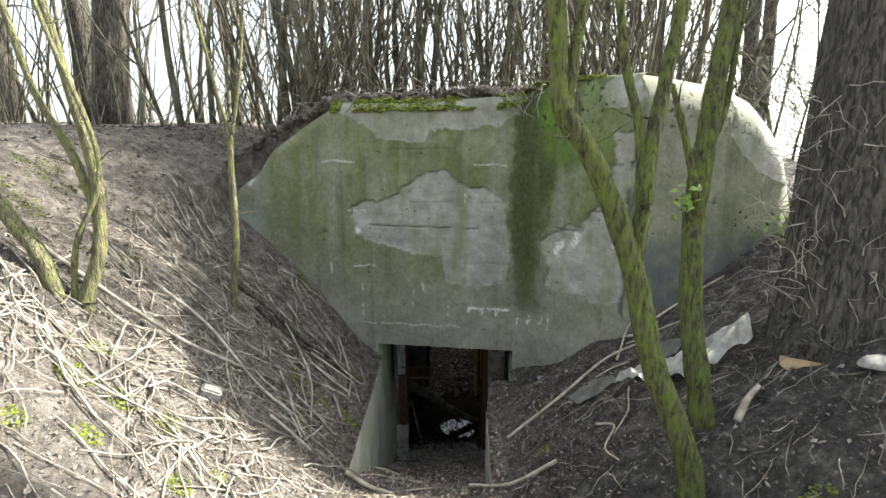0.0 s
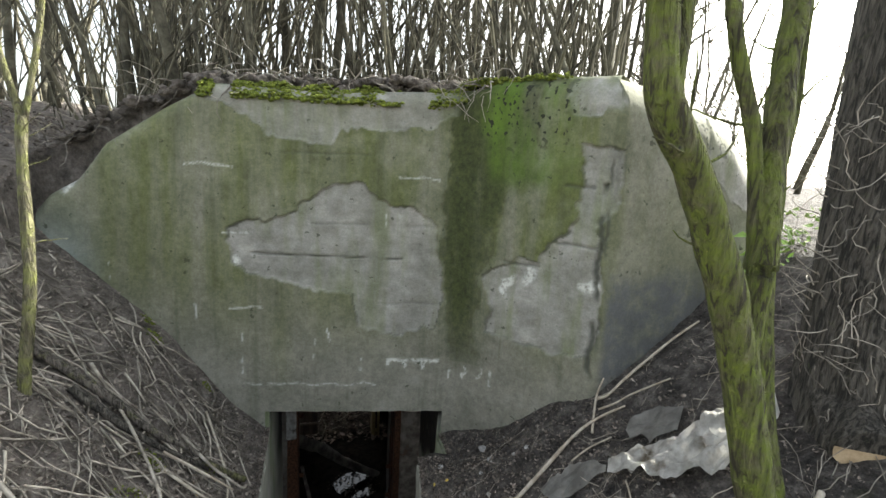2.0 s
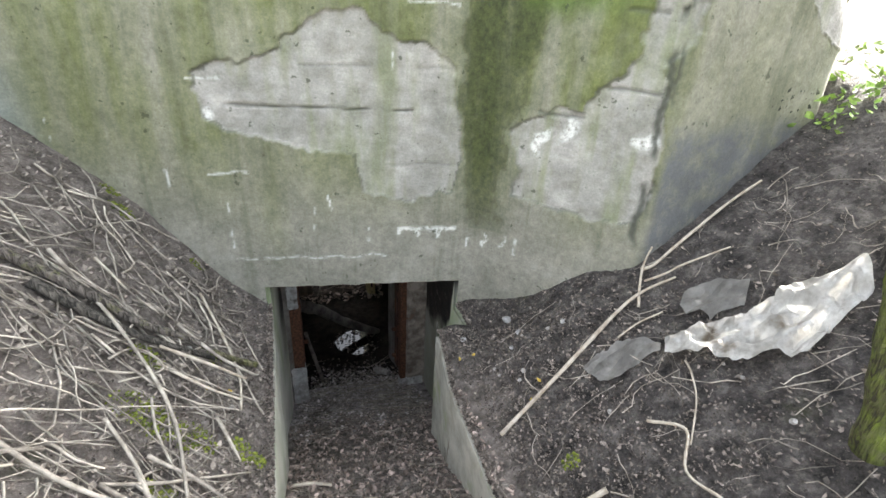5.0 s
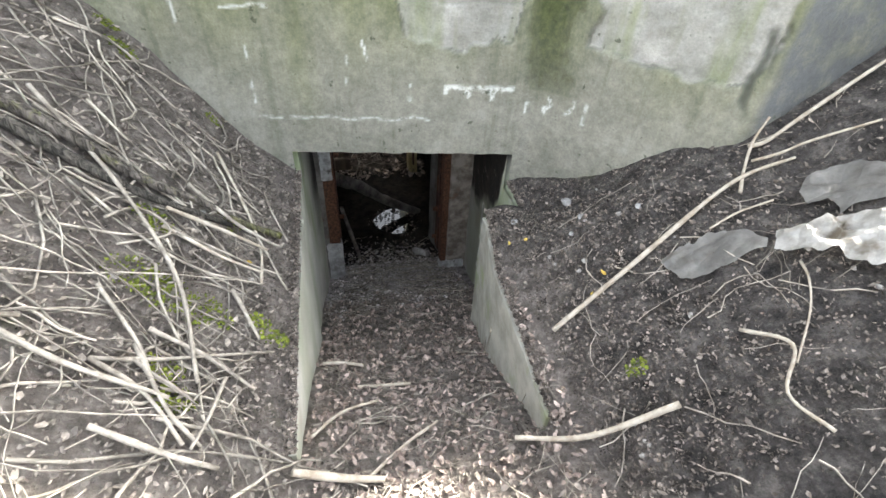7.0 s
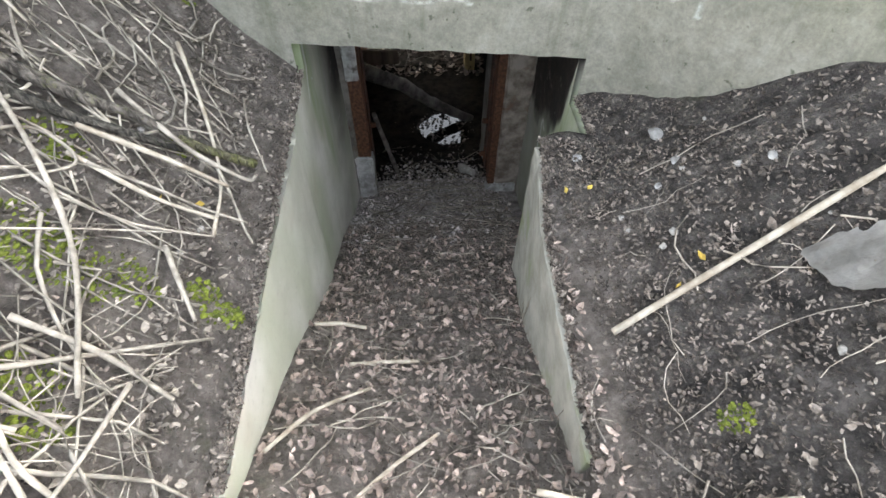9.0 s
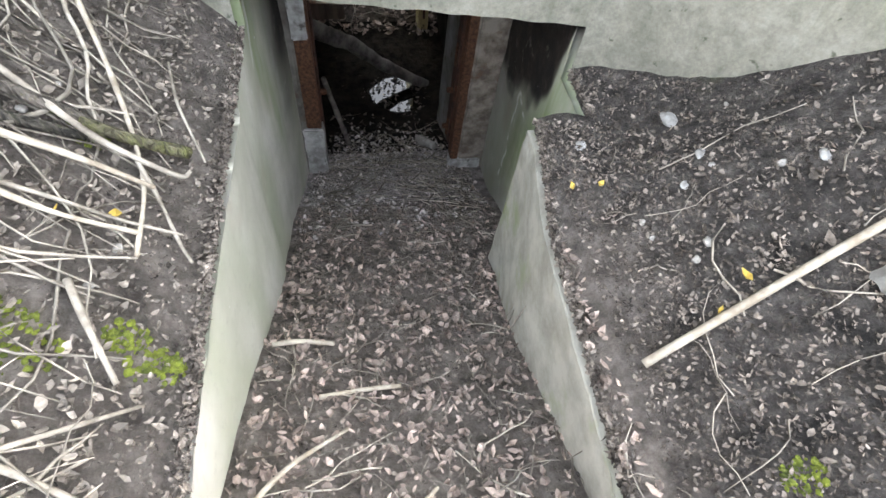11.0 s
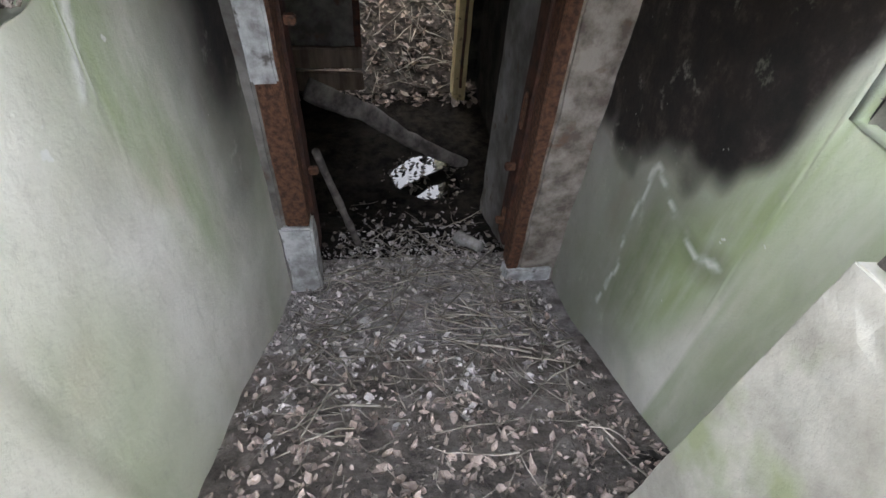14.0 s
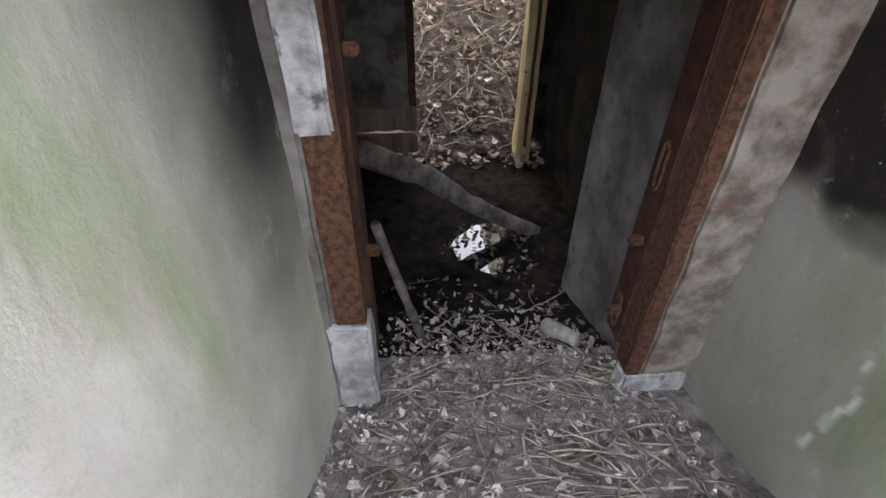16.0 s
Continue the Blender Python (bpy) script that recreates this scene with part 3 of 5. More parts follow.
def plaster_grid(name, label, line, bottom, top, masks, thick, cell=0.016):
    """A wall slab along a plan line, its face on the left of the line's run, with an uneven top, stains and a back behind it."""
    cols = []
    for (x0, y0), (x1, y1) in zip(line, line[1:]):
        n = max(1, int(math.hypot(x1 - x0, y1 - y0) / cell))
        cols += [(x0 + (x1 - x0) * i / n, y0 + (y1 - y0) * i / n) for i in range(n)]
    cols.append(line[-1])
    nv = 140
    verts, faces = [], []
    vals = {"soot_shade": [], "green": [], "chip": []}
    for back in (False, True):
        for i, (x, y) in enumerate(cols):
            a, b = cols[max(0, i - 1)], cols[min(len(cols) - 1, i + 1)]
            n = Vector((-(b[1] - a[1]), b[0] - a[0], 0)).normalized()
            hi = top(y)
            for j in range(nv + 1):
                p = Vector((x, y, bottom + (hi - bottom) * j / nv))
                m = masks(p)
                rough = 0.005 + 0.006 * noise.noise(p * 2.3) + 0.003 * noise.noise(p * 9) + 0.003 * m[2] - 0.008 * m[0]
                if j == nv:
                    p.z -= 0.012 + 0.012 * noise.noise(p * 13)
                verts.append(p + n * (rough if not back else -thick))
                for k, v in zip(vals, m):
                    vals[k].append(v)
    w, half = nv + 1, len(cols) * (nv + 1)
    for i in range(len(cols) - 1):
        for j in range(nv):
            q = (i * w + j, (i + 1) * w + j, (i + 1) * w + j + 1, i * w + j + 1)
            faces.append(q[::-1])
            faces.append(tuple(half + k for k in q))
        t = (i * w + nv, (i + 1) * w + nv, half + (i + 1) * w + nv, half + i * w + nv)
        faces.append(t)
    for i in (0, len(cols) - 1):
        for j in range(nv):
            faces.append((i * w + j, i * w + j + 1, half + i * w + j + 1, half + i * w + j))
    me = bpy.data.meshes.new(name)
    me.from_pydata(verts, [], faces)
    me.materials.append(PLASTER)
    for k in vals:
        me.attributes.new(k, "FLOAT", "POINT").data.foreach_set("value", vals[k])
    me.polygons.foreach_set("use_smooth", [True] * (2 * (len(cols) - 1) * nv) + [False] * (len(faces) - 2 * (len(cols) - 1) * nv))
    return tagged(new(name, me), label, "wall", kind="structure")


def near_line(p, pts):
    """Distance in the wall's plane (y, z) from p to a broken line."""
    best = 9.0
    for (y0, z0), (y1, z1) in zip(pts, pts[1:]):
        d2 = (y1 - y0) ** 2 + (z1 - z0) ** 2
        t = max(0.0, min(1.0, ((p.y - y0) * (y1 - y0) + (p.z - z0) * (z1 - z0)) / d2))
        best = min(best, math.hypot(p.y - y0 - t * (y1 - y0), p.z - z0 - t * (z1 - z0)))
    return best


# ---- walls of the sunken path and the covered passage ----
def left_stains(p):
    wob = 0.10 * noise.noise(p * 3) + 0.04 * noise.noise(p * 9)
    # shade towards the door and ceiling, put into the colour
    soot_shade = smooth(5.32, 5.80, p.y + wob) * smooth(-1.75, -1.0, p.z + wob) if p.y > 5.1 else 0.0
    green = smooth(0.34, 0.05, abs(p.y - 5.36 + 0.2 * (p.z + 1.2) + wob)) * smooth(-1.9, -1.0, p.z) + 0.4 * smooth(0.4, 0.0, abs(p.y - 4.6 + wob))
    chip = 0.8 * smooth(0.020, 0.006, near_line(p + Vector((0, wob * 0.3, wob * 0.3)), ((5.20, -0.50), (5.19, -0.62), (5.12, -0.76))))
    return soot_shade, min(green, 1.0), chip


def right_stains(p):
    wob = 0.12 * noise.noise(p * 4) + 0.06 * noise.noise(p * 11)
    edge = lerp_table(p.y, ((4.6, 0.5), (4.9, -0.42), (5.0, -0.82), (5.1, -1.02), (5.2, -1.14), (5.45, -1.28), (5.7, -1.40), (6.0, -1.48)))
    soot_shade = smooth(edge - 0.05, edge + 0.16, p.z + wob) if p.y > 4.85 else 0.0
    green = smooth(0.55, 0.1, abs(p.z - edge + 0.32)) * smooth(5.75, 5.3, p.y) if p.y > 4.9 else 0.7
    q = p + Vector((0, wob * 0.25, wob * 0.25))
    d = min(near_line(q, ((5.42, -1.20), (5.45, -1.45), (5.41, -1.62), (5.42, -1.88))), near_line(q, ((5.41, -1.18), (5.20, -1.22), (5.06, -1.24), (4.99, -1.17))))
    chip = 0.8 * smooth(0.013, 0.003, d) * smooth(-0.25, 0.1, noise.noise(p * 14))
    soot_shade = max(soot_shade, 0.35 * smooth(0.10, 0.0, d))
    # even darkening past the entrance: the wall's shade put into the colour
    soot_shade = max(soot_shade, 0.42 * smooth(4.95, 5.3, p.y + wob))
    return soot_shade, green, chip


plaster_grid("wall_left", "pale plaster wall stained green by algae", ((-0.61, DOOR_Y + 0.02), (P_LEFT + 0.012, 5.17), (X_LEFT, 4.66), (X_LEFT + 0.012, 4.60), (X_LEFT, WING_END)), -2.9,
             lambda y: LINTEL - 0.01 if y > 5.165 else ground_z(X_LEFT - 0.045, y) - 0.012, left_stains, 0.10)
plaster_grid("wall_passage_right", "grey plaster wall, sooty at the top, shade painted further in", ((P_RIGHT, 4.56), (P_RIGHT, 4.93), (P_RIGHT + 0.08, DOOR_Y + 0.02)), -2.9,
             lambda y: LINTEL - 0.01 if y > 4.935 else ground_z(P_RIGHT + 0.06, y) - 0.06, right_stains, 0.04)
# ceiling in near-black: the shade under the lintel is in its colour
bm = bmesh.new()
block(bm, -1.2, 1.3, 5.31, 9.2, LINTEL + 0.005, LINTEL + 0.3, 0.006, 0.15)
tagged(mesh_object("ceiling", bm, SHADE_BLACK), "concrete passage ceiling coloured near-black for its shade", "ceiling", kind="structure")
bm = bmesh.new()
ends = []
for x in (-0.70, 0.74):
    y = front_y(x) + 0.014
    ends.append([bm.verts.new(p) for p in ((x, y, LINTEL), (x, 5.3, LINTEL), (x, 5.3, LINTEL + 0.3), (x, y, LINTEL + 0.3))])
for k in range(4):
    bm.faces.new((ends[0][k], ends[0][(k + 1) % 4], ends[1][(k + 1) % 4], ends[1][k]))
bm.faces.new(ends[0][::-1])
bm.faces.new(ends[1])
bmesh.ops.subdivide_edges(bm, edges=bm.edges[:], cuts=8, use_grid_fill=True)
for v in bm.verts:
    v.co.z += 0.008 * noise.noise(v.co * 8)
tagged(mesh_object("lintel", bm, WING), "chipped concrete lintel over the entrance", "lintel", kind="structure")


def build_floor(name, label, mat, ys, half):
    xs = [-1.3 + 0.05 * i for i in range(53)]
    verts, faces = [], []
    for y in ys:
        for x in xs:
            z = floor_z(y) + 0.5 * (0.035 * noise.noise((x * 2.2, y * 2.2, 0)) + 0.022 * noise.noise((x * 7, y * 7, 3)) + 0.012 * noise.noise((x * 19, y * 19, 5)))
            z += 0.62 * max(0, y - 8.75) - 0.07 * smooth(0.42, 0.1, math.hypot(x - 0.26, (y - 7.45) * 0.9))
            verts.append((x, y, z + 0.003))
    n = len(xs)
    for j in range(len(ys) - 1):
        for i in range(n - 1):
            if abs(xs[i] + 0.025) < half:
                faces.append((j * n + i, j * n + i + 1, (j + 1) * n + i + 1, (j + 1) * n + i))
    me = bpy.data.meshes.new(name)
    me.from_pydata(verts, [], faces)
    me.materials.append(mat)
    me.polygons.foreach_set("use_smooth", [True] * len(faces))
    tagged(new(name, me), label, "floor", kind="structure")


build_floor("floor_entry", "brown earth sloping down under the lintel", SOIL, [4.76 + 0.05 * i for i in range(14)], 0.86)
build_floor("floor", "dusty earth and leaf litter in the passage", DUST, [5.41 + 0.05 * i for i in range(18)], 0.86)
# mud floor with the chamber's shade in its colour
build_floor("floor_chamber", "muddy chamber floor, blackened for the chamber's shade", SHADED_MUD, [6.26 + 0.05 * i for i in range(51)], 1.4)
build_floor("floor_pit", "leaf-covered slope rising in the far pit", PIT_EARTH, [8.76 + 0.12 * i for i in range(74)], 1.4)


# ---- wing walls beside the sunken path ----
def wing(name, x0, x1, y0, y1, z1, label):
    bm = bmesh.new()
    block(bm, x0, x1, y0, y1, -2.6, z1, 0.005, 0.04, 0.003)
    for v in bm.verts:
        if v.co.z > z1 - 0.05:        # ragged, broken top edge
            q = v.co * 16
            v.co += Vector((0.007 * noise.noise(q), 0, 0.013 * noise.noise(q + Vector((4, 0, 0))) - 0.012))
        if name == "wall_wing_right" and v.co.x < P_RIGHT - 0.1:
            v.co.x += wing_x(v.co.y) - X_RIGHT
    tagged(mesh_object(name, bm, WING), label, "wall", kind="structure")


wing("wall_wing_right", X_RIGHT, P_RIGHT + 0.02, WING_END + 0.05, 4.60, -0.695, "low grey concrete wing wall with worn top edge")

# ---- inner door frame and chamber ----
def door_frame():
    t = thing("door_frame", "rusted steel door frame set in flaking plaster", "door frame", kind="structure", at=(0, DOOR_Y, -2.3))
    t.location = (0, 0, 0)
    for side, x in ((-1, -0.465), (1, 0.51)):
        bm = bmesh.new()
        a, b = sorted((x, x + side * (0.10 if side < 0 else 0.06)))
        block(bm, a, b, DOOR_Y - 0.02, DOOR_Y + 0.09, -1.86 if side < 0 else -2.22, LINTEL - 0.02, 0.004, 0.07, 0.006)
        part("jamb_angle", bm, RUST, t)
        bm = bmesh.new()
        a, b = sorted((x + side * 0.012, x - side * 0.012))
        block(bm, a, b, DOOR_Y + 0.09, DOOR_Y + 0.22, -2.15, LINTEL - 0.02, 0.003, 0.07, 0.005)
        part("jamb_flange", bm, RUST_DARK, t)
        bm = bmesh.new()
        a, b = sorted((x + side * (0.10 if side < 0 else 0.06), x + side * 0.28))
        block(bm, a, b, DOOR_Y - 0.015, DOOR_Y + 0.22, -2.6, LINTEL - 0.01, 0.012, 0.06, 0.015)
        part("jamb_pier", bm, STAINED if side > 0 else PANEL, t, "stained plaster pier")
        for z in (-0.85, -1.66, -2.0) if side > 0 else (-1.0, -1.66):
            bm = bmesh.new()
            block(bm, x - side * 0.06 if side > 0 else x + 0.008, x - 0.008 if side > 0 else x + 0.055, DOOR_Y + 0.12, DOOR_Y + 0.155, z - 0.018, z + 0.018, 0.002, 0.03, 0.006)
            part("bolt", bm, RUST, t)
        if side > 0:
            for z in (-1.38, -2.02):
                bm = bmesh.new()
                ring = []
                for q in range(14):
                    ang = 2 * math.pi * q / 14
                    ring.append((x - 0.017, DOOR_Y + 0.155 + 0.018 * math.cos(ang), z + 0.05 * math.sin(ang) + 0.035 * (1 if math.sin(ang) > 0 else -1)))
                tube(bm, ring + ring[:1], [0.006] * 15, 5)
                part("latch_slot", bm, RUST, t)
    bm = bmesh.new()
    block(bm, -0.52, 0.55, DOOR_Y - 0.02, DOOR_Y + 0.09, LINTEL - 0.12, LINTEL - 0.02, 0.004, 0.07, 0.006)
    part("head", bm, RUST_DARK, t)
    bm = bmesh.new()
    block(bm, -0.575, -0.475, DOOR_Y - 0.040, DOOR_Y - 0.022, -1.16, -0.66, 0.010, 0.04, 0.01)
    part("plaster_patch", bm, WHITEWASH, t, "flaked white plaster patch")
    bm = bmesh.new()
    block(bm, -0.60, -0.455, DOOR_Y - 0.03, DOOR_Y + 0.10, -2.45, -1.87, 0.012, 0.04, 0.012)
    part("pier_foot", bm, WHITEWASH, t, "chipped pale plaster foot")
    bm = bmesh.new()
    block(bm, 0.50, 0.76, DOOR_Y - 0.03, DOOR_Y + 0.06, -2.6, -2.22, 0.014, 0.04, 0.012)
    part("pier_foot", bm, WHITEWASH, t, "chipped pale plaster foot")


door_frame()


def inner_wall(name, x0, x1, y0, y1, z0, z1, mat, label):
    bm = bmesh.new()
    block(bm, x0, x1, y0, y1, z0, z1, 0.008, 0.12, 0.01)
    tagged(mesh_object(name, bm, mat), label, "wall", kind="structure")


inner_wall("wall_chamber_right", 0.60, 0.85, DOOR_Y + 0.225, 7.0, -3.0, LINTEL, PALE_PANEL, "stained grey concrete wall inside the doorway")
# near-black chamber walls: their darkness is shade put into the colour
inner_wall("wall_chamber_right_far", 0.86, 1.2, 6.9, 9.0, -3.0, LINTEL, SHADE_BLACK, "chamber wall coloured near-black for its shade")
inner_wall("wall_chamber_left", -1.25, -1.0, DOOR_Y + 0.2, 9.0, -3.0, LINTEL, SHADE_BLACK, "chamber wall coloured near-black for its shade")
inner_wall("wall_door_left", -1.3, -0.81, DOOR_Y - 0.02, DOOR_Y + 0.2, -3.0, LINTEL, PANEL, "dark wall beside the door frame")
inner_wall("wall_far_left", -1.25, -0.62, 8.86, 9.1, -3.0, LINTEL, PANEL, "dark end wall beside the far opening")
inner_wall("wall_far_right", 0.72, 1.25, 8.86, 9.1, -3.0, LINTEL, SHADE_BLACK, "dark end wall beside the far opening")
inner_wall("wall_pit_left", -1.55, -1.27, 9.1, 17.2, -3.0, 2.3, WING, "earth-stained retaining wall of the far pit")
inner_wall("wall_pit_right", 1.27, 1.55, 9.1, 17.2, -3.0, 2.3, WING, "earth-stained retaining wall of the far pit")
inner_wall("wall_pit_front", -1.55, 1.55, 9.1, 9.35, LINTEL + 0.01, 2.35, WING, "concrete wall above the far opening")

bm = bmesh.new()
block(bm, -0.16, 0.70, 7.0, 7.9, -2.80, -2.772, 0, 0.2, 0.004)
tagged(mesh_object("water", bm, WATER), "still dark puddle on the chamber floor", "puddle", kind="structure")



# ---- helpers for loose things ----
rng = random.Random(7)


def on(x, y, d=0.0):
    """The place on the ground or passage floor at x, y."""
    if y > 4.8 and -0.8 < x < 0.8 and y < 9:
        return Vector((x, y, floor_z(y) + d))
    return up(x, y, d)


def up(x, y, d=0.0):
    """The place on the open ground, over the bunker too."""
    return Vector((x, y, ground_z(x, y) + d))


def litter(name, label, category, mat, places, sizes, tilt=0.6, kind="stuff"):
    """Many curled leaves, each a bent pair of blades."""
    verts, faces = [], []
    for p in places:
        s = rng.uniform(*sizes)
        a = rng.uniform(0, 6.283)
        m = Matrix.Translation(p) @ Euler((rng.uniform(-tilt, tilt), rng.uniform(-tilt, tilt), a)).to_matrix().to_4x4()
        w, c = s * rng.uniform(0.22, 0.7), s * rng.uniform(0.1, 0.6)
        k = len(verts)
        for q in ((-s, 0, c), (-s * 0.3, -w, 0.3 * c), (s * 0.4, -w * 0.8, 0), (s, 0, c * 0.6), (s * 0.4, w * 0.8, c), (-s * 0.3, w, c * 0.5), (0, 0, -c * 0.4)):
            verts.append(m @ Vector((q[0] * rng.uniform(0.3, 0.6), q[1] * rng.uniform(0.25, 0.6), q[2] * 0.5)))
        faces += [(k + i, k + (i + 1) % 6, k + 6) for i in range(6)]
    me = bpy.data.meshes.new(name)
    me.from_pydata(verts, [], faces)
    me.materials.append(mat)
    return tagged(new(name, me), label, category, kind=kind)


def strands(name, label, category, mat, curves, sides=4):
    """Many thin twigs or stems joined into one mesh: rows of (points, thick end, thin end)."""
    verts, faces = [], []
    for pts, r0, r1 in curves:
        pts = [Vector(p) for p in pts]
        base, n = len(verts), len(pts)
        for i, p in enumerate(pts):
            d = (pts[min(i + 1, n - 1)] - pts[max(i - 1, 0)]).normalized()
            u = d.orthogonal().normalized()
            v = d.cross(u)
            r = r0 + (r1 - r0) * i / (n - 1)
            for k in range(sides):
                a = 6.283 * k / sides
                verts.append(p + (u * math.cos(a) + v * math.sin(a)) * r)
        for i in range(n - 1):
            for k in range(sides):
                a, b = base + i * sides + k, base + i * sides + (k + 1) % sides
                faces.append((a, b, b + sides, a + sides))
    me = bpy.data.meshes.new(name)
    me.from_pydata(verts, [], faces)
    me.materials.append(mat)
    me.polygons.foreach_set("use_smooth", [True] * len(faces))
    return tagged(new(name, me), label, category, kind="stuff")


def wander(p, d, length, n, wild, drop=0.0):
    """A crooked line from p along d."""
    p, d, out = Vector(p), Vector(d).normalized(), [Vector(p)]
    for i in range(n):
        d = (d + Vector((rng.gauss(0, wild), rng.gauss(0, wild), rng.gauss(0, wild) - drop))).normalized()
        p = p + d * (length / n)
        out.append(p.copy())
    return out


# ---- shrubs and trees near the path ----
def shrub(name, label, stems, mat, twigs=6, leaf=None):
    """stems: rows of (part name, points, thick, thin)."""
    base = Vector(stems[0][1][0])
    t = thing(name, label, "shrub" if "tree" not in name else "tree")
    for nm, pts, r0, r1 in stems:
        bm = bmesh.new()
        pts = [Vector(p) for p in pts]
        if pts[-1].z > 2.1:          # go on out of view
            pts.append(pts[-1] + (pts[-1] - pts[-2]).normalized() * 1.0)
        limb(bm, pts, r0, r1, 7, 14, 0.18)
        c = spline(pts, 7)
        for k in range(twigs):
            q = c[rng.randrange(len(c) // 3, len(c))]
            tw = wander(q, (rng.uniform(-1, 1), rng.uniform(-1, 1), rng.uniform(0.1, 1.2)), rng.uniform(0.1, 0.35), 5, 0.25)
            tube(bm, tw, [0.006 - 0.0009 * i for i in range(6)], 4)
        part(nm, bm, mat, t, smooth=True)
    if leaf:
        for (lx, ly, lz), n in leaf:
            verts, faces = [], []
            for k in range(n):
                m = Matrix.Translation((lx + rng.gauss(0, 0.03), ly + rng.gauss(0, 0.03), lz + rng.gauss(0, 0.035))) @ Euler((rng.uniform(-1, 1), rng.uniform(-1, 1), rng.uniform(0, 6))).to_matrix().to_4x4()
                b = len(verts)
                verts += [m @ Vector(q) for q in ((0, 0, 0), (0.026, 0.017, 0.006), (0.065, 0, -0.006), (0.026, -0.017, 0.006))]
                faces += [(b, b + 1, b + 2), (b, b + 2, b + 3)]
            me = bpy.data.meshes.new("leaves")
            me.from_pydata(verts, [], faces)
            me.materials.append(GREEN)
            ob = new("leaves", me)
            ob.parent = t
            ob["label"] = "fresh green spring leaves"
    return t


shrub("shrub", "forked mossy elder stem beside the path", [
    ("stem", [(1.22, 2.19, -0.12), (1.19, 2.21, 0.08), (1.11, 2.22, 0.28), (0.99, 2.26, 0.61), (0.90, 2.29, 0.99), (0.80, 2.29, 1.26), (0.66, 2.29, 1.54), (0.53, 2.28, 1.74), (0.51, 2.29, 1.91), (0.49, 2.30, 2.19)], 0.066, 0.038),
    ("limb", [(0.90, 2.29, 1.02), (0.93, 2.30, 1.31), (0.96, 2.34, 1.54), (1.04, 2.41, 1.90), (1.12, 2.47, 2.24)], 0.040, 0.031),
    ("limb", [(0.92, 2.30, 1.25), (0.91, 2.36, 1.64), (0.85, 2.41, 1.93), (0.82, 2.47, 2.24)], 0.024, 0.018),
    ("limb", [(0.55, 2.28, 1.70), (0.58, 2.31, 1.96), (0.63, 2.36, 2.21)], 0.030, 0.024)], BARK_MOSS, 5)
shrub("shrub", "dark mossy elder stem leaning over the slope", [
    ("stem", [(1.43, 2.53, 0.08), (1.40, 2.54, 0.27), (1.36, 2.61, 0.66), (1.37, 2.7, 1.15), (1.43, 2.77, 1.55), (1.5, 2.84, 1.95), (1.6, 2.92, 2.37)], 0.068, 0.048),
    ("limb", [(1.41, 2.76, 1.49), (1.54, 2.81, 1.76), (1.61, 2.87, 2.13), (1.66, 2.92, 2.37)], 0.020, 0.014),
    ("limb", [(1.36, 2.64, 1.22), (1.31, 2.63, 1.43), (1.25, 2.67, 1.69), (1.2, 2.71, 1.9)], 0.024, 0.014)], BARK_MOSS, 6, [((1.29, 2.62, 1.30), 26)])
shrub("shrub", "thin forked shrub with bright yellow-green moss", [
    ("stem", [(-2.17, 2.89, 0.52), (-2.15, 2.90, 0.7), (-2.08, 2.96, 0.98), (-2.11, 3.04, 1.45), (-2.27, 3.13, 1.96), (-2.47, 3.24, 2.6)], 0.048, 0.02),
    ("limb", [(-2.10, 2.94, 0.95), (-2.08, 2.98, 1.12), (-2.23, 3.05, 1.52), (-2.47, 3.12, 1.92), (-2.68, 3.22, 2.46)], 0.03, 0.016),
    ("limb", [(-2.22, 2.82, 0.55), (-2.36, 2.85, 0.97), (-2.52, 2.89, 1.16), (-2.69, 2.93, 1.42), (-2.9, 2.95, 2.2)], 0.05, 0.03),
    ("limb", [(-2.20, 2.86, 0.60), (-2.19, 2.92, 1.0), (-2.05, 3.0, 1.5), (-2.35, 3.1, 2.3)], 0.02, 0.012)], BARK_YOUNG, 5)
shrub("sapling", "slender mossy sapling on the bank", [
    ("stem", [(-1.75, 4.01, 0.20), (-1.75, 4.02, 0.4), (-1.73, 4.1, 0.88), (-1.77, 4.2, 1.44), (-1.78, 4.25, 1.71)], 0.032, 0.026),
    ("limb", [(-1.78, 4.25, 1.68), (-1.91, 4.33, 2.13), (-2.1, 4.45, 2.83)], 0.018, 0.01),
    ("limb", [(-1.77, 4.25, 1.68), (-1.7, 4.34, 2.23), (-1.67, 4.47, 2.92)], 0.016, 0.009)], BARK_YOUNG, 5)


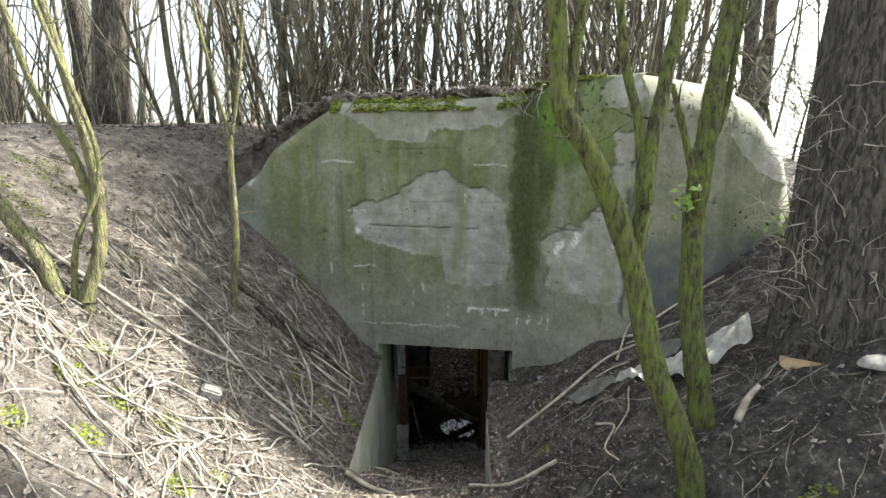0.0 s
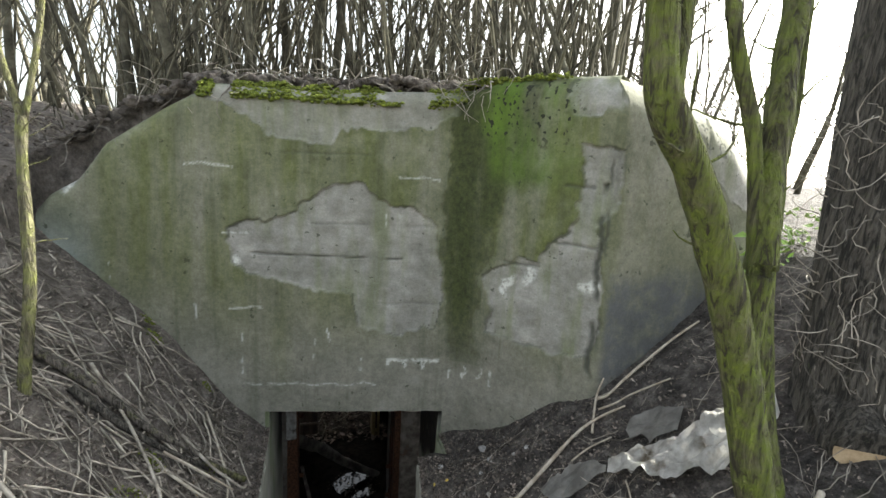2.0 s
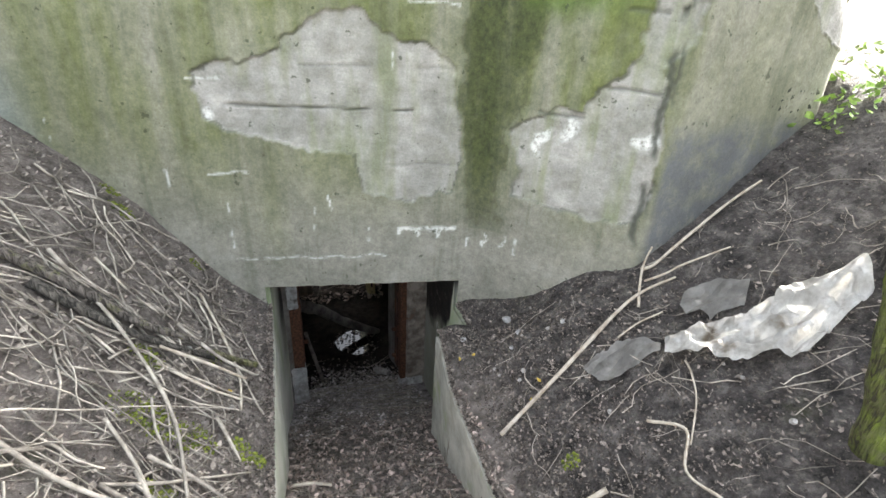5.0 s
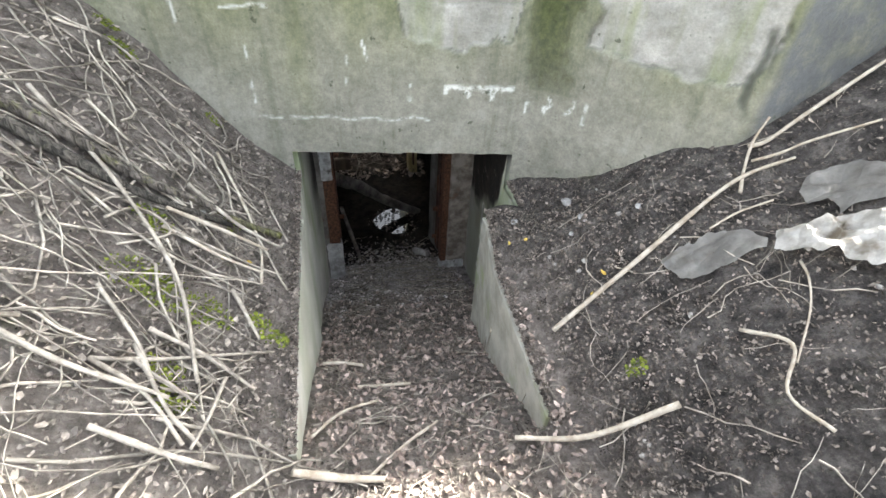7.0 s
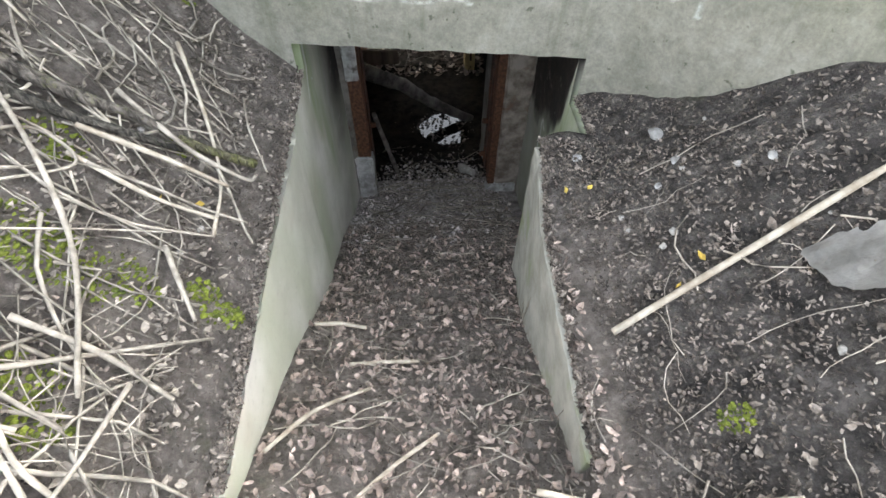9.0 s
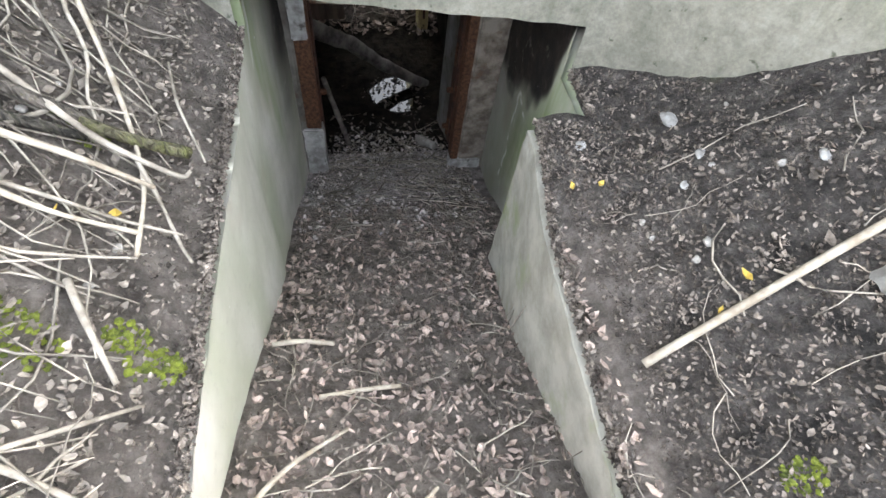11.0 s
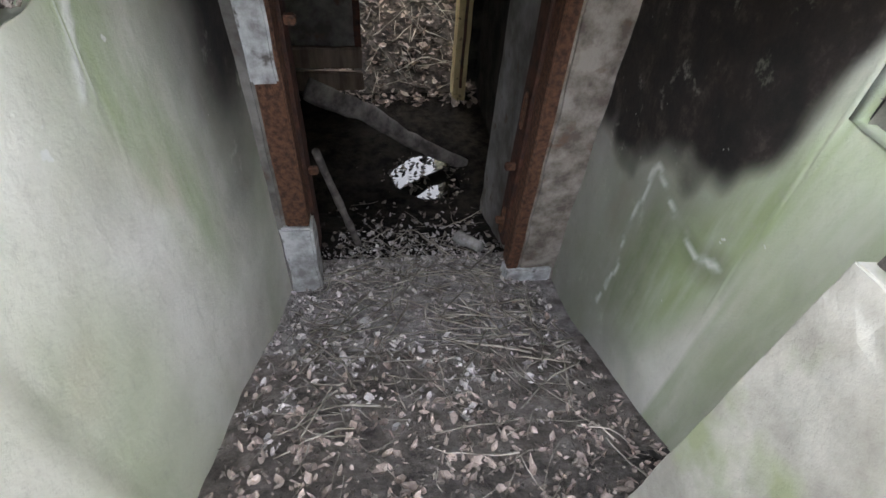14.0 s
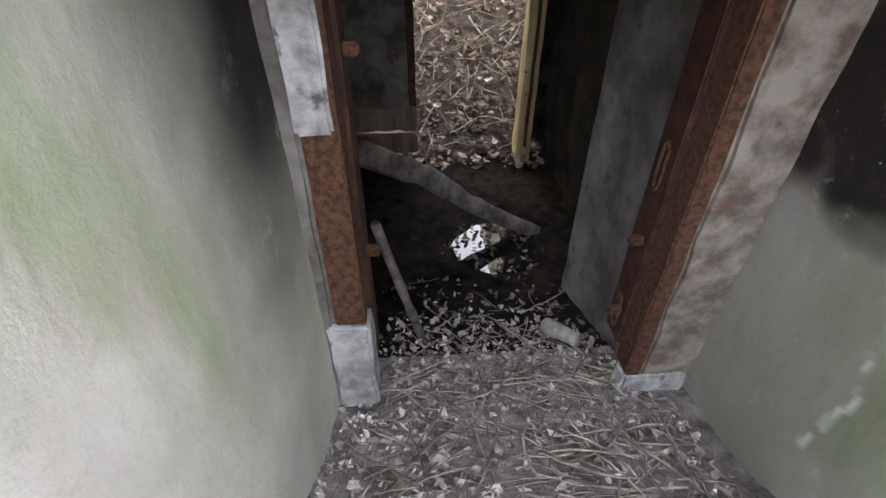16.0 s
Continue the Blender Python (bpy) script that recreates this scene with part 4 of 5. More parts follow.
def big_tree():
    t = thing("tree", "stout tree trunk with dark furrowed bark", "tree")
    bm = bmesh.new()
    pts = spline([(2.38, 2.86, 0.05), (2.40, 2.88, 0.45), (2.45, 2.92, 1.1), (2.55, 3.0, 1.9), (2.68, 3.1, 3.0), (2.85, 3.2, 5.0)], 14)
    rings = []
    for i, p in enumerate(pts):
        r0 = 0.33 + 0.14 * math.exp(-i / 9) if i < 60 else 0.3
        ring = []
        for k in range(64):
            a = 6.2832 * k / 64
            fur = noise.noise((math.cos(a) * 5.5, math.sin(a) * 5.5, p.z * 1.1)) + 0.6 * noise.noise((math.cos(a) * 12, math.sin(a) * 12, p.z * 4))
            r = r0 * (1 + 0.06 * fur)
            ring.append(bm.verts.new((p.x + r * math.cos(a), p.y + r * math.sin(a), p.z)))
        rings.append(ring)
    for a, b in zip(rings, rings[1:]):
        for k in range(64):
            bm.faces.new((a[k], a[(k + 1) % 64], b[(k + 1) % 64], b[k]))
    part("trunk", bm, BARK_GREY, t, smooth=True)
    bm = bmesh.new()
    for k in range(170):
        a = rng.uniform(2.4, 5.6)
        z = rng.uniform(0.5, 1.9)
        p = Vector((2.45 + 0.36 * math.cos(a), 2.9 + 0.36 * math.sin(a), z))
        tube(bm, wander(p, (math.cos(a) * 0.6 + rng.gauss(0, 0.5), math.sin(a) * 0.6, rng.gauss(0.1, 0.5)), rng.uniform(0.15, 0.4), 6, 0.35), [0.0035 - 0.0004 * i for i in range(7)], 4)
    part("tangle", bm, TWIG, t, "tangle of thin pale shoots on the trunk")
    root, out = Vector((2.16, 2.80, 0.44)), Vector((-0.52, -0.66, -0.30)).normalized()
    bm = bmesh.new()
    tube(bm, [root - out * 0.12, root, root + out * 0.10, root + out * 0.20], [0.19, 0.17, 0.145, 0.125], 18, 0.4)
    part("root", bm, BARK_GREY, t)
    side = out.cross(Vector((0, 0, 1))).normalized()
    rise = side.cross(out)
    bm = bmesh.new()
    rim = []
    for k in range(18):
        a = 6.283 * k / 18
        r = 1 + 0.16 * noise.noise((math.cos(a) * 2, math.sin(a) * 2, 3))
        rim.append(bm.verts.new(root + out * (0.206 - 0.02 * math.sin(a)) + side * 0.118 * r * math.cos(a) + rise * 0.085 * r * math.sin(a)))
    face = bm.faces.new(rim)
    g = bmesh.ops.extrude_face_region(bm, geom=[face])
    bmesh.ops.translate(bm, verts=[v for v in g["geom"] if isinstance(v, bmesh.types.BMVert)], vec=-out * 0.03)
    bmesh.ops.recalc_face_normals(bm, faces=bm.faces[:])
    part("cut_root", bm, CUTWOOD, t, "pale sawn cut at the foot")


big_tree()


# ---- thicket on the mound ----
def sapling_thing(seed):
    rng.seed(seed)
    t = thing("sapling", "bare slender sapling in the thicket", "sapling", "saplings on the mound")
    h, lean = rng.uniform(3.2, 5.0), Vector((rng.gauss(0, 0.16), rng.gauss(0, 0.10), 1))
    c = wander((0, 0, -0.15), lean, h, 9, 0.06)
    bm = bmesh.new()
    r = rng.uniform(0.022, 0.05)
    tube(bm, c, [r * (1 - 0.08 * i) for i in range(10)], 7, 0.2)
    part("stem", bm, BARK_FAR, t, smooth=True)
    bm = bmesh.new()
    for k in range(9):
        q = c[rng.randrange(2, 9)]
        b = wander(q, (rng.gauss(0, 0.6), rng.gauss(0, 0.4), 1), rng.uniform(0.5, 1.6), 6, 0.12)
        tube(bm, b, [0.010 - 0.0012 * i for i in range(7)], 4)
        for _ in range(2):
            tube(bm, wander(b[rng.randrange(1, 5)], (rng.gauss(0, 0.8), rng.gauss(0, 0.5), 0.8), rng.uniform(0.2, 0.6), 4, 0.15), [0.004 - 0.0006 * i for i in range(5)], 3)
    part("crown", bm, BARK_FAR, t)
    return t


variants = [sapling_thing(20 + i) for i in range(8)]
rng.seed(5)
spots = []
for k in range(150):
    x = rng.uniform(-7.5, 2.6)
    y = front_y(x) + (rng.uniform(0.55, 5.5) if x > -2.0 else rng.uniform(0.6, 7.0))
    if not (abs(x) < 1.7 and y > 9.2) and not (x < -2.3 and rng.random() < 0.45):
        spots.append((x, y))
for k in range(22):
    spots.append((rng.uniform(3.6, 9), rng.uniform(7.0, 12)))
for i, (x, y) in enumerate(spots):
    m = Matrix.Translation(up(x, y)) @ Euler((rng.gauss(0, 0.08), rng.gauss(0, 0.12), rng.uniform(0, 6.28))).to_matrix().to_4x4()
    if i < 8:
        variants[i].matrix_basis = m
    else:
        copy_thing(variants[i % 8], m)

curves = []
for k in range(1250):
    x = rng.uniform(-8, 2.7) if k % 3 else rng.uniform(-2.2, 2.2)
    y = front_y(x) + 0.45 + abs(rng.gauss(0, 2.6))
    if abs(x) < 1.9 and y > 8.9 or x < -2.4 and rng.random() < 0.65:
        continue
    lean = Vector((rng.gauss(0.05, 0.30), rng.gauss(-0.05, 0.2), 1))
    r = rng.choice((0.005, 0.007, 0.010, 0.016))
    curves.append((wander(up(x, y, -0.05), lean, rng.uniform(1.2, 3.6), 6, 0.09), r, r * 0.35))
strands("thicket", "dense thicket of bare thin stems on the mound", "thicket", BARK_FAR, curves)
curves = []
for k in range(800):
    x, y = rng.uniform(1.8, 8.5), rng.uniform(6.6, 12)
    if x < 3.4:
        y = max(y, front_y(min(x, 3.0)) + 1.3)
    lean = Vector((rng.gauss(-0.7, 0.6), rng.gauss(-0.1, 0.3), rng.uniform(0.25, 0.9)))
    c = wander(up(x, y, rng.uniform(0, 1.5)), lean, rng.uniform(1.0, 2.8), 7, 0.12)
    curves.append((c, 0.007, 0.0025))
    for _ in range(2):
        curves.append((wander(c[rng.randrange(2, 6)], lean + Vector((rng.gauss(0, .7), 0, rng.gauss(0.2, .5))), rng.uniform(0.2, 0.7), 4, 0.15), 0.003, 0.0015))
strands("brushwood", "arching tangle of bare brush against the sky", "brush", BARK_FAR, curves, 3)
rng.seed(31)
for x, y, r, lx in ((-4.9, 7.6, 0.26, 0.03), (-5.6, 8.3, 0.22, -0.05), (-6.6, 10.5, 0.14, 0.08), (-4.3, 10.8, 0.12, -0.04), (-7.6, 9.0, 0.18, 0.0), (-3.0, 11.5, 0.10, 0.05), (-2.2, 9.8, 0.09, -0.08),
                    (-1.9, 10.2, 0.09, 0.1), (2.2, 9.4, 0.08, -0.05), (6.4, 10.5, 0.16, 0.05), (5.6, 9.4, 0.15, -0.08)):
    t = thing("tree", "bare grey tree trunk standing in the wood", "tree", "trees in the wood")
    bm = bmesh.new()
    c = wander(up(x, y, -0.2), (lx, 0, 1), 8, 12, 0.03)
    tube(bm, c, [r * (1 - 0.05 * i) for i in range(13)], 14, 0.3)
    part("trunk", bm, BARK_GREY, t, smooth=True)
    bm = bmesh.new()
    for k in range(16):
        b = wander(c[rng.randrange(3, 12)], (rng.gauss(0, 0.8), rng.gauss(0, 0.8), 0.8), rng.uniform(0.8, 2.5), 6, 0.15)
        tube(bm, b, [r * 0.2 * (1 - 0.13 * i) for i in range(7)], 5)
    part("crown", bm, BARK_GREY, t)

# ---- moss ----
def moss_cushion(x, y, z, s, n, flat=0.5):
    bm = bmesh.new()
    for k in range(n):
        a, q = rng.uniform(0, 6.283), s * math.sqrt(rng.random())
        g = rng.uniform(0.005, 0.012)
        px, py = x + q * math.cos(a), y + q * math.sin(a)
        pz = z if z is not None else on(px, py).z
        lump(bm, (px, py, pz + rng.uniform(-0.006, 0.004)), (g, g, g * flat), rng.random() * 50, 1)
    tagged(mesh_object("moss_cushion", bm, MOSS), "small bright yellow-green moss cushion on the soil", "moss", "moss cushions", "stuff")


for x, y, s in ((-1.18, 3.71, 0.10), (-0.98, 3.65, 0.09), (-0.80, 3.70, 0.04), (0.71, 3.2, 0.04), (-1.5, 2.5, 0.06), (-1.9, 2.4, 0.08), (-1.3, 2.2, 0.06), (-1.05, 3.35, 0.06), (-1.2, 4.05, 0.07), (-0.95, 4.25, 0.04), (1.6, 1.9, 0.06),
                (-1.53, 5.20, 0.05), (-1.1, 5.08, 0.04), (-2.5, 2.2, 0.12), (-2.3, 3.6, 0.10), (-3.05, 3.85, 0.22), (-2.86, 3.34, 0.15),
                (-1.94, 2.67, 0.07), (-1.70, 2.45, 0.07), (-1.85, 1.97, 0.06), (-1.66, 2.13, 0.06), (-1.20, 2.40, 0.05), (-0.745, 3.64, 0.05), (-1.12, 3.67, 0.10), (-1.01, 3.23, 0.06), (-1.45, 5.06, 0.06)):
    moss_cushion(x, y, None, s, int(40 + s * 1100))
bm = bmesh.new()
for k in range(3600):
    x = rng.uniform(-1.15, 1.35)
    if noise.noise((x * 3.5, 0, 6)) < -0.18 and x < 0.8:
        continue
    back = rng.uniform(-0.015, 0.26) if x < 0.8 else rng.uniform(0.08, 0.45)
    y = front_y(x) + back
    z = (2.10 + 0.05 * smooth(0.5, 1.0, x) * 2 - 0.10 * (1 - smooth(0.0, 0.13, back))) if x < 0.8 else 2.20
    g = rng.uniform(0.008, 0.024)
    lump(bm, (x, y, z + rng.uniform(-0.02, 0.05) * (0.6 + noise.noise((x * 6, 0, 0)))), (g, g, g * 0.6), rng.random() * 50, 1)
tagged(mesh_object("moss_edge", bm, MOSS), "thick moss along the top edge of the bunker", "moss", kind="stuff")
bm = bmesh.new()
for k in range(420):
    x = rng.uniform(-2.3, 1.2)
    y = front_y(x) + rng.uniform(0.14, 0.5)
    g = rng.uniform(0.02, 0.06)
    lump(bm, (x, y, ground_z(x, front_y(x) + 0.33) - rng.uniform(0.0, 0.08)), (g, g, g * 0.7), rng.random() * 50, 1)
tagged(mesh_object("earth_clods", bm, SOIL), "crumbly earth lying over the bunker edge", "soil", kind="stuff")

# ---- leaf litter and dead twigs ----
rng.seed(11)
pl = []
for k in range(5200):
    y = rng.uniform(1.6, 6.2)
    x = rng.uniform(X_LEFT + 0.02, X_RIGHT - 0.02) if y < 4.6 else rng.uniform(P_LEFT + 0.03, P_RIGHT - 0.03)
    pl.append(on(x, y, rng.uniform(0.002, 0.022)))
litter("leaf_litter", "dry brown leaves carpeting the sunken path", "leaves", LEAF_PATH, [p for p in pl if p.y < 5.25 + 0.7 * noise.noise(p * 9)], (0.02, 0.055))
litter("dusty_leaves", "grey dusty leaves on the passage floor", "leaves", LEAF_DUSTY, [p for p in pl if p.y >= 5.25 + 0.7 * noise.noise(p * 9)], (0.02, 0.055))
pl = []
for k in range(21000):
    x = rng.choice((-1, 1)) * abs(rng.gauss(0.5, 1.6))
    y = rng.uniform(0.2, 5.3)
    if y > WING_END and -0.8 < x < 0.75 or y > front_y(x) - 0.03:
        continue
    if x > 0 and rng.random() < 0.55:
        continue
    pl.append(on(x, y, rng.uniform(0.0, 0.015)))
for k in range(4500):
    x, y = -0.72 - abs(rng.gauss(0, 0.9)), rng.uniform(0.6, 5.2)
    if y < front_y(x) - 0.03:
        pl.append(up(x, y, rng.uniform(0.0, 0.015)))
litter("bank_leaves", "pale dry leaf litter scattered on the banks", "leaves", LEAF_PALE, [p for p in pl if p.x < 0], (0.012, 0.045))
litter("slope_leaves", "brown leaf litter on the shaded slope", "leaves", LEAF, [p for p in pl if p.x >= 0], (0.015, 0.05))
pl = []
for k in range(3500):
    x = rng.uniform(-3.5, 1.6)
    pl.append(up(x, front_y(x) + rng.uniform(0.32, 1.5), 0.01))
for k in range(5000):
    x, y = rng.uniform(-6, -2.2), rng.uniform(1, 6.5)
    pl.append(on(x, y, 0.01))
bits = []
for k in range(16000):
    x, y = rng.uniform(0.5, 3.2), rng.uniform(0.4, 4.3)
    if k % 3 == 0:
        x = -rng.uniform(0.72, 2.6)
    if y > WING_END and x < 0.72 and x > 0 and y > 4.55 or y > front_y(x) - 0.03:
        continue
    bits.append(up(x, y, rng.uniform(0.0, 0.012)))
for k in range(3000):
    x, y = X_LEFT - 0.02 - abs(rng.gauss(0, 0.35)), rng.uniform(3.1, 5.05)
    bits.append(up(x, y, rng.uniform(0.0, 0.012)))
for k in range(13000):
    x, y = 0.47 + abs(rng.gauss(0, 0.55)), rng.uniform(2.7, 4.9)
    if (y < 4.55 or x > 0.76) and y < front_y(x) - 0.03:
        bits.append(up(x, y, rng.uniform(0.0, 0.012)))
for k in range(9000):
    y = rng.uniform(1.8, 6.4)
    bits.append(on(rng.uniform(X_LEFT + 0.02, (X_RIGHT if y < 4.6 else P_RIGHT) - 0.02), y, rng.uniform(0.0, 0.02)))
litter("leaf_crumbs", "small crumbs of leaf, bark and gravel on the soil", "leaf crumbs", LEAF, [p for p in bits if p.y < 5.2 + 0.7 * noise.noise(p * 9) or p.x > 0.72 or p.x < X_LEFT or p.z > -1.0], (0.008, 0.026), 0.9)
litter("dusty_crumbs", "grey crumbs of leaf and plaster in the passage", "leaf crumbs", LEAF_DUSTY, [p for p in bits if p.y >= 5.2 + 0.7 * noise.noise(p * 9) and X_LEFT <= p.x <= 0.72 and p.z <= -1.0], (0.008, 0.026), 0.9)
rim = []
for k in range(2600):
    y = rng.uniform(WING_END, 5.1)
    rim.append(Vector((X_LEFT - abs(rng.gauss(0, 0.022)) + 0.004, y, ground_z(X_LEFT - 0.045, y) + rng.uniform(-0.016, 0.008))))
    if y < 4.58:
        rim.append(Vector((wing_x(y) + 0.006 + abs(rng.gauss(0, 0.022)), y, ground_z(wing_x(y) + 0.05, y) + rng.uniform(-0.02, 0.006))))
    elif y < 4.9:
        rim.append(Vector((P_RIGHT + abs(rng.gauss(0, 0.03)), y, ground_z(P_RIGHT + 0.06, y) + rng.uniform(-0.02, 0.008))))
litter("rim_crumbs", "crumbs of earth and leaf along the wall tops", "leaf crumbs", LEAF, rim, (0.010, 0.030), 0.9)
litter("mound_leaves", "dry leaves on the mound", "leaves", LEAF, pl, (0.02, 0.06))

curves = []
for k in range(640):      # the left bank
    x, y = rng.uniform(-2.7, -0.75), rng.uniform(2.3, 5.0) if k % 9 else rng.uniform(1.4, 2.4)
    if y > front_y(x) - 0.15:
        continue
    a = rng.gauss(-0.55, 0.65)
    if rng.random() < 0.2:
        a += 1.5
    n, L = 8, rng.uniform(0.15, 0.85)
    p, pts = Vector((x, y, 0)), []
    lift = rng.uniform(0.004, 0.04)
    for i in range(n + 1):
        a += rng.gauss(0, 0.22)
        if p.x > X_LEFT - 0.12 and p.y > WING_END or p.y > front_y(p.x) - 0.03:
            break
        pts.append(on(p.x, p.y, lift + 0.008 * rng.random()))
        p = p + Vector((math.cos(a), math.sin(a), 0)) * (L / n)
    if len(pts) > 2:
        r = rng.choice((0.0022, 0.003, 0.0045, 0.007))
        curves.append((pts, r, r * 0.5))
strands("dead_twigs", "tangled dry twigs lying across the bank", "twigs", TWIG, curves, 5)
curves = []
for k in range(420):      # the path, the passage and the right bank
    zone = k % 3
    if zone == 0:
        x, y = rng.uniform(-0.6, 0.4), rng.uniform(2.6, 4.6)
    elif zone == 1:
        x, y = rng.uniform(-0.6, 0.6), rng.uniform(4.5, 6.1)
    else:
        x, y = rng.uniform(0.6, 2.4), rng.uniform(1.2, 3.9)
    a, L, p, pts = rng.uniform(0, 6.283), rng.uniform(0.06, 0.35), Vector((x, y, 0)), []
    for i in range(6):
        a += rng.gauss(0, 0.25)
        inside_path = X_LEFT + 0.02 < p.x < (X_RIGHT if p.y < 4.6 else P_RIGHT) - 0.02
        if (zone < 2) != inside_path or p.y > 4.0 and zone == 2:
            break
        pts.append(on(p.x, p.y, 0.012 + 0.012 * rng.random()))
        p = p + Vector((math.cos(a), math.sin(a), 0)) * (L / 5)
    if len(pts) > 2:
        r = rng.choice((0.0018, 0.0025, 0.004))
        curves.append((pts, r, r * 0.6))
for k in range(170):      # thin twigs and root ends on the slope beside the path
    x, y, a, pts = rng.uniform(0.5, 2.6), rng.uniform(1.4, 4.3), rng.gauss(0.3, 0.9), []
    p, L = Vector((x, y, 0)), rng.uniform(0.06, 0.40)
    for i in range(7):
        a += rng.gauss(0, 0.30)
        if p.y > front_y(p.x) - 0.05 or p.x < 0.5:
            break
        pts.append(up(p.x, p.y, 0.008 + 0.012 * rng.random()))
        p = p + Vector((math.cos(a), math.sin(a), 0)) * (L / 6)
    if len(pts) > 2:
        r = rng.choice((0.0015, 0.002, 0.003))
        curves.append((pts, r, r * 0.6))
for k in range(230):      # brittle twigs heaped before the inner door frame
    x, y, a, pts = rng.uniform(-0.55, 0.62), 6.05 - abs(rng.gauss(0, 0.5)), rng.uniform(0, 6.283), []
    if k % 3 == 0:
        x = 0.62 - abs(rng.gauss(0, 0.22))
    p, L, lift = Vector((x, y, 0)), rng.uniform(0.10, 0.42), rng.uniform(0.012, 0.05)
    for i in range(6):
        a += rng.gauss(0, 0.16)
        if not -0.58 < p.x < 0.66 or p.y > 6.2 or p.y < 4.85:
            break
        pts.append(on(p.x, p.y, lift + 0.01 * rng.random()))
        p = p + Vector((math.cos(a), math.sin(a), 0)) * (L / 5)
    if len(pts) > 2:
        r = rng.choice((0.002, 0.003, 0.0045, 0.006))
        curves.append((pts, r, r * 0.6))
strands("small_twigs", "short broken twigs among the leaves", "twigs", TWIG, curves, 4)
curves = []
for k in range(170):      # roots and brambles hanging at the mound's edge
    x = rng.uniform(-2.6, 1.2)
    p = Vector((x, front_y(x) + rng.uniform(0.2, 0.6), 2.2 if x > -1.2 else 2.2 + 0.6 * (x + 1.2)))
    curves.append((wander(p, (rng.gauss(0, 1), -0.5, rng.gauss(0.15, 0.3)), rng.uniform(0.2, 0.8), 7, 0.25, 0.06), rng.choice((0.003, 0.005, 0.008)), 0.0015))
for k in range(14):
    curves.append((wander((0.82 + rng.gauss(0, 0.08), 4.92 + rng.uniform(0, 0.1), 2.2), (rng.gauss(0, 0.5), -0.5, rng.uniform(-0.4, 0.3)), rng.uniform(0.3, 0.55), 8, 0.22, 0.15), 0.004, 0.0015))
strands("hanging_roots", "thin roots and brambles hanging over the concrete edge", "roots", TWIG, curves, 4)


# ---- single sticks, stones and rubbish ----
def stick(label, pts, r0, r1, mat=STICK, name="stick", lift=True):
    bm = bmesh.new()
    q = [on(p[0], p[1], p[2] + max(r0, r1)) for p in pts] if lift else pts
    limb(bm, q, r0, r1, 6, 8, 0.3)
    return tagged(mesh_object(name, bm, mat, smooth=True), label, "stick")


stick("long straight bleached stick on dark soil", [(0.50, 3.54, 0.01), (0.94, 3.67, 0.02), (1.25, 3.75, 0.03), (1.44, 3.79, 0.02), (1.62, 3.76, 0.01)], 0.013, 0.008)
stick("crooked pale root against the concrete", [(1.56, 3.93, 0.16), (1.50, 3.90, 0.08), (1.44, 3.82, 0.02), (1.38, 3.73, 0.01)], 0.006, 0.009)
stick("thin pale branch curving over soil", [(1.49, 3.85, 0.02), (1.58, 3.81, 0.03), (1.68, 3.78, 0.03), (1.88, 3.69, 0.01)], 0.008, 0.005)
stick("thin pale branch curving over soil", [(1.52, 3.93, 0.04), (1.60, 3.92, 0.02), (1.73, 3.92, 0.03), (2.07, 3.97, 0.03), (2.31, 3.98, 0.02)], 0.011, 0.008)
stick("rotten brown fallen branch with flecks of moss", [(-1.85, 4.26, 0.02), (-1.43, 4.22, 0.03), (-1.31, 4.21, 0.03), (-1.18, 4.21, 0.03), (-1.04, 4.24, 0.03), (-0.90, 4.26, 0.02), (-0.76, 4.31, 0.01)], 0.030, 0.012, BARK_FALLEN, "branch")
stick("dark rotten branch lying beside another", [(-1.60, 4.14, 0.01), (-1.40, 4.13, 0.02), (-1.23, 4.12, 0.02), (-1.07, 4.16, 0.02), (-0.94, 4.22, 0.01)], 0.026, 0.012, BARK_GREY, "branch")
stick("mossy split plank on the bank", [(-0.95, 4.24, 0.035), (-0.83, 4.26, 0.035), (-0.74, 4.30, 0.03)], 0.020, 0.017, BARK_YOUNG, "branch")
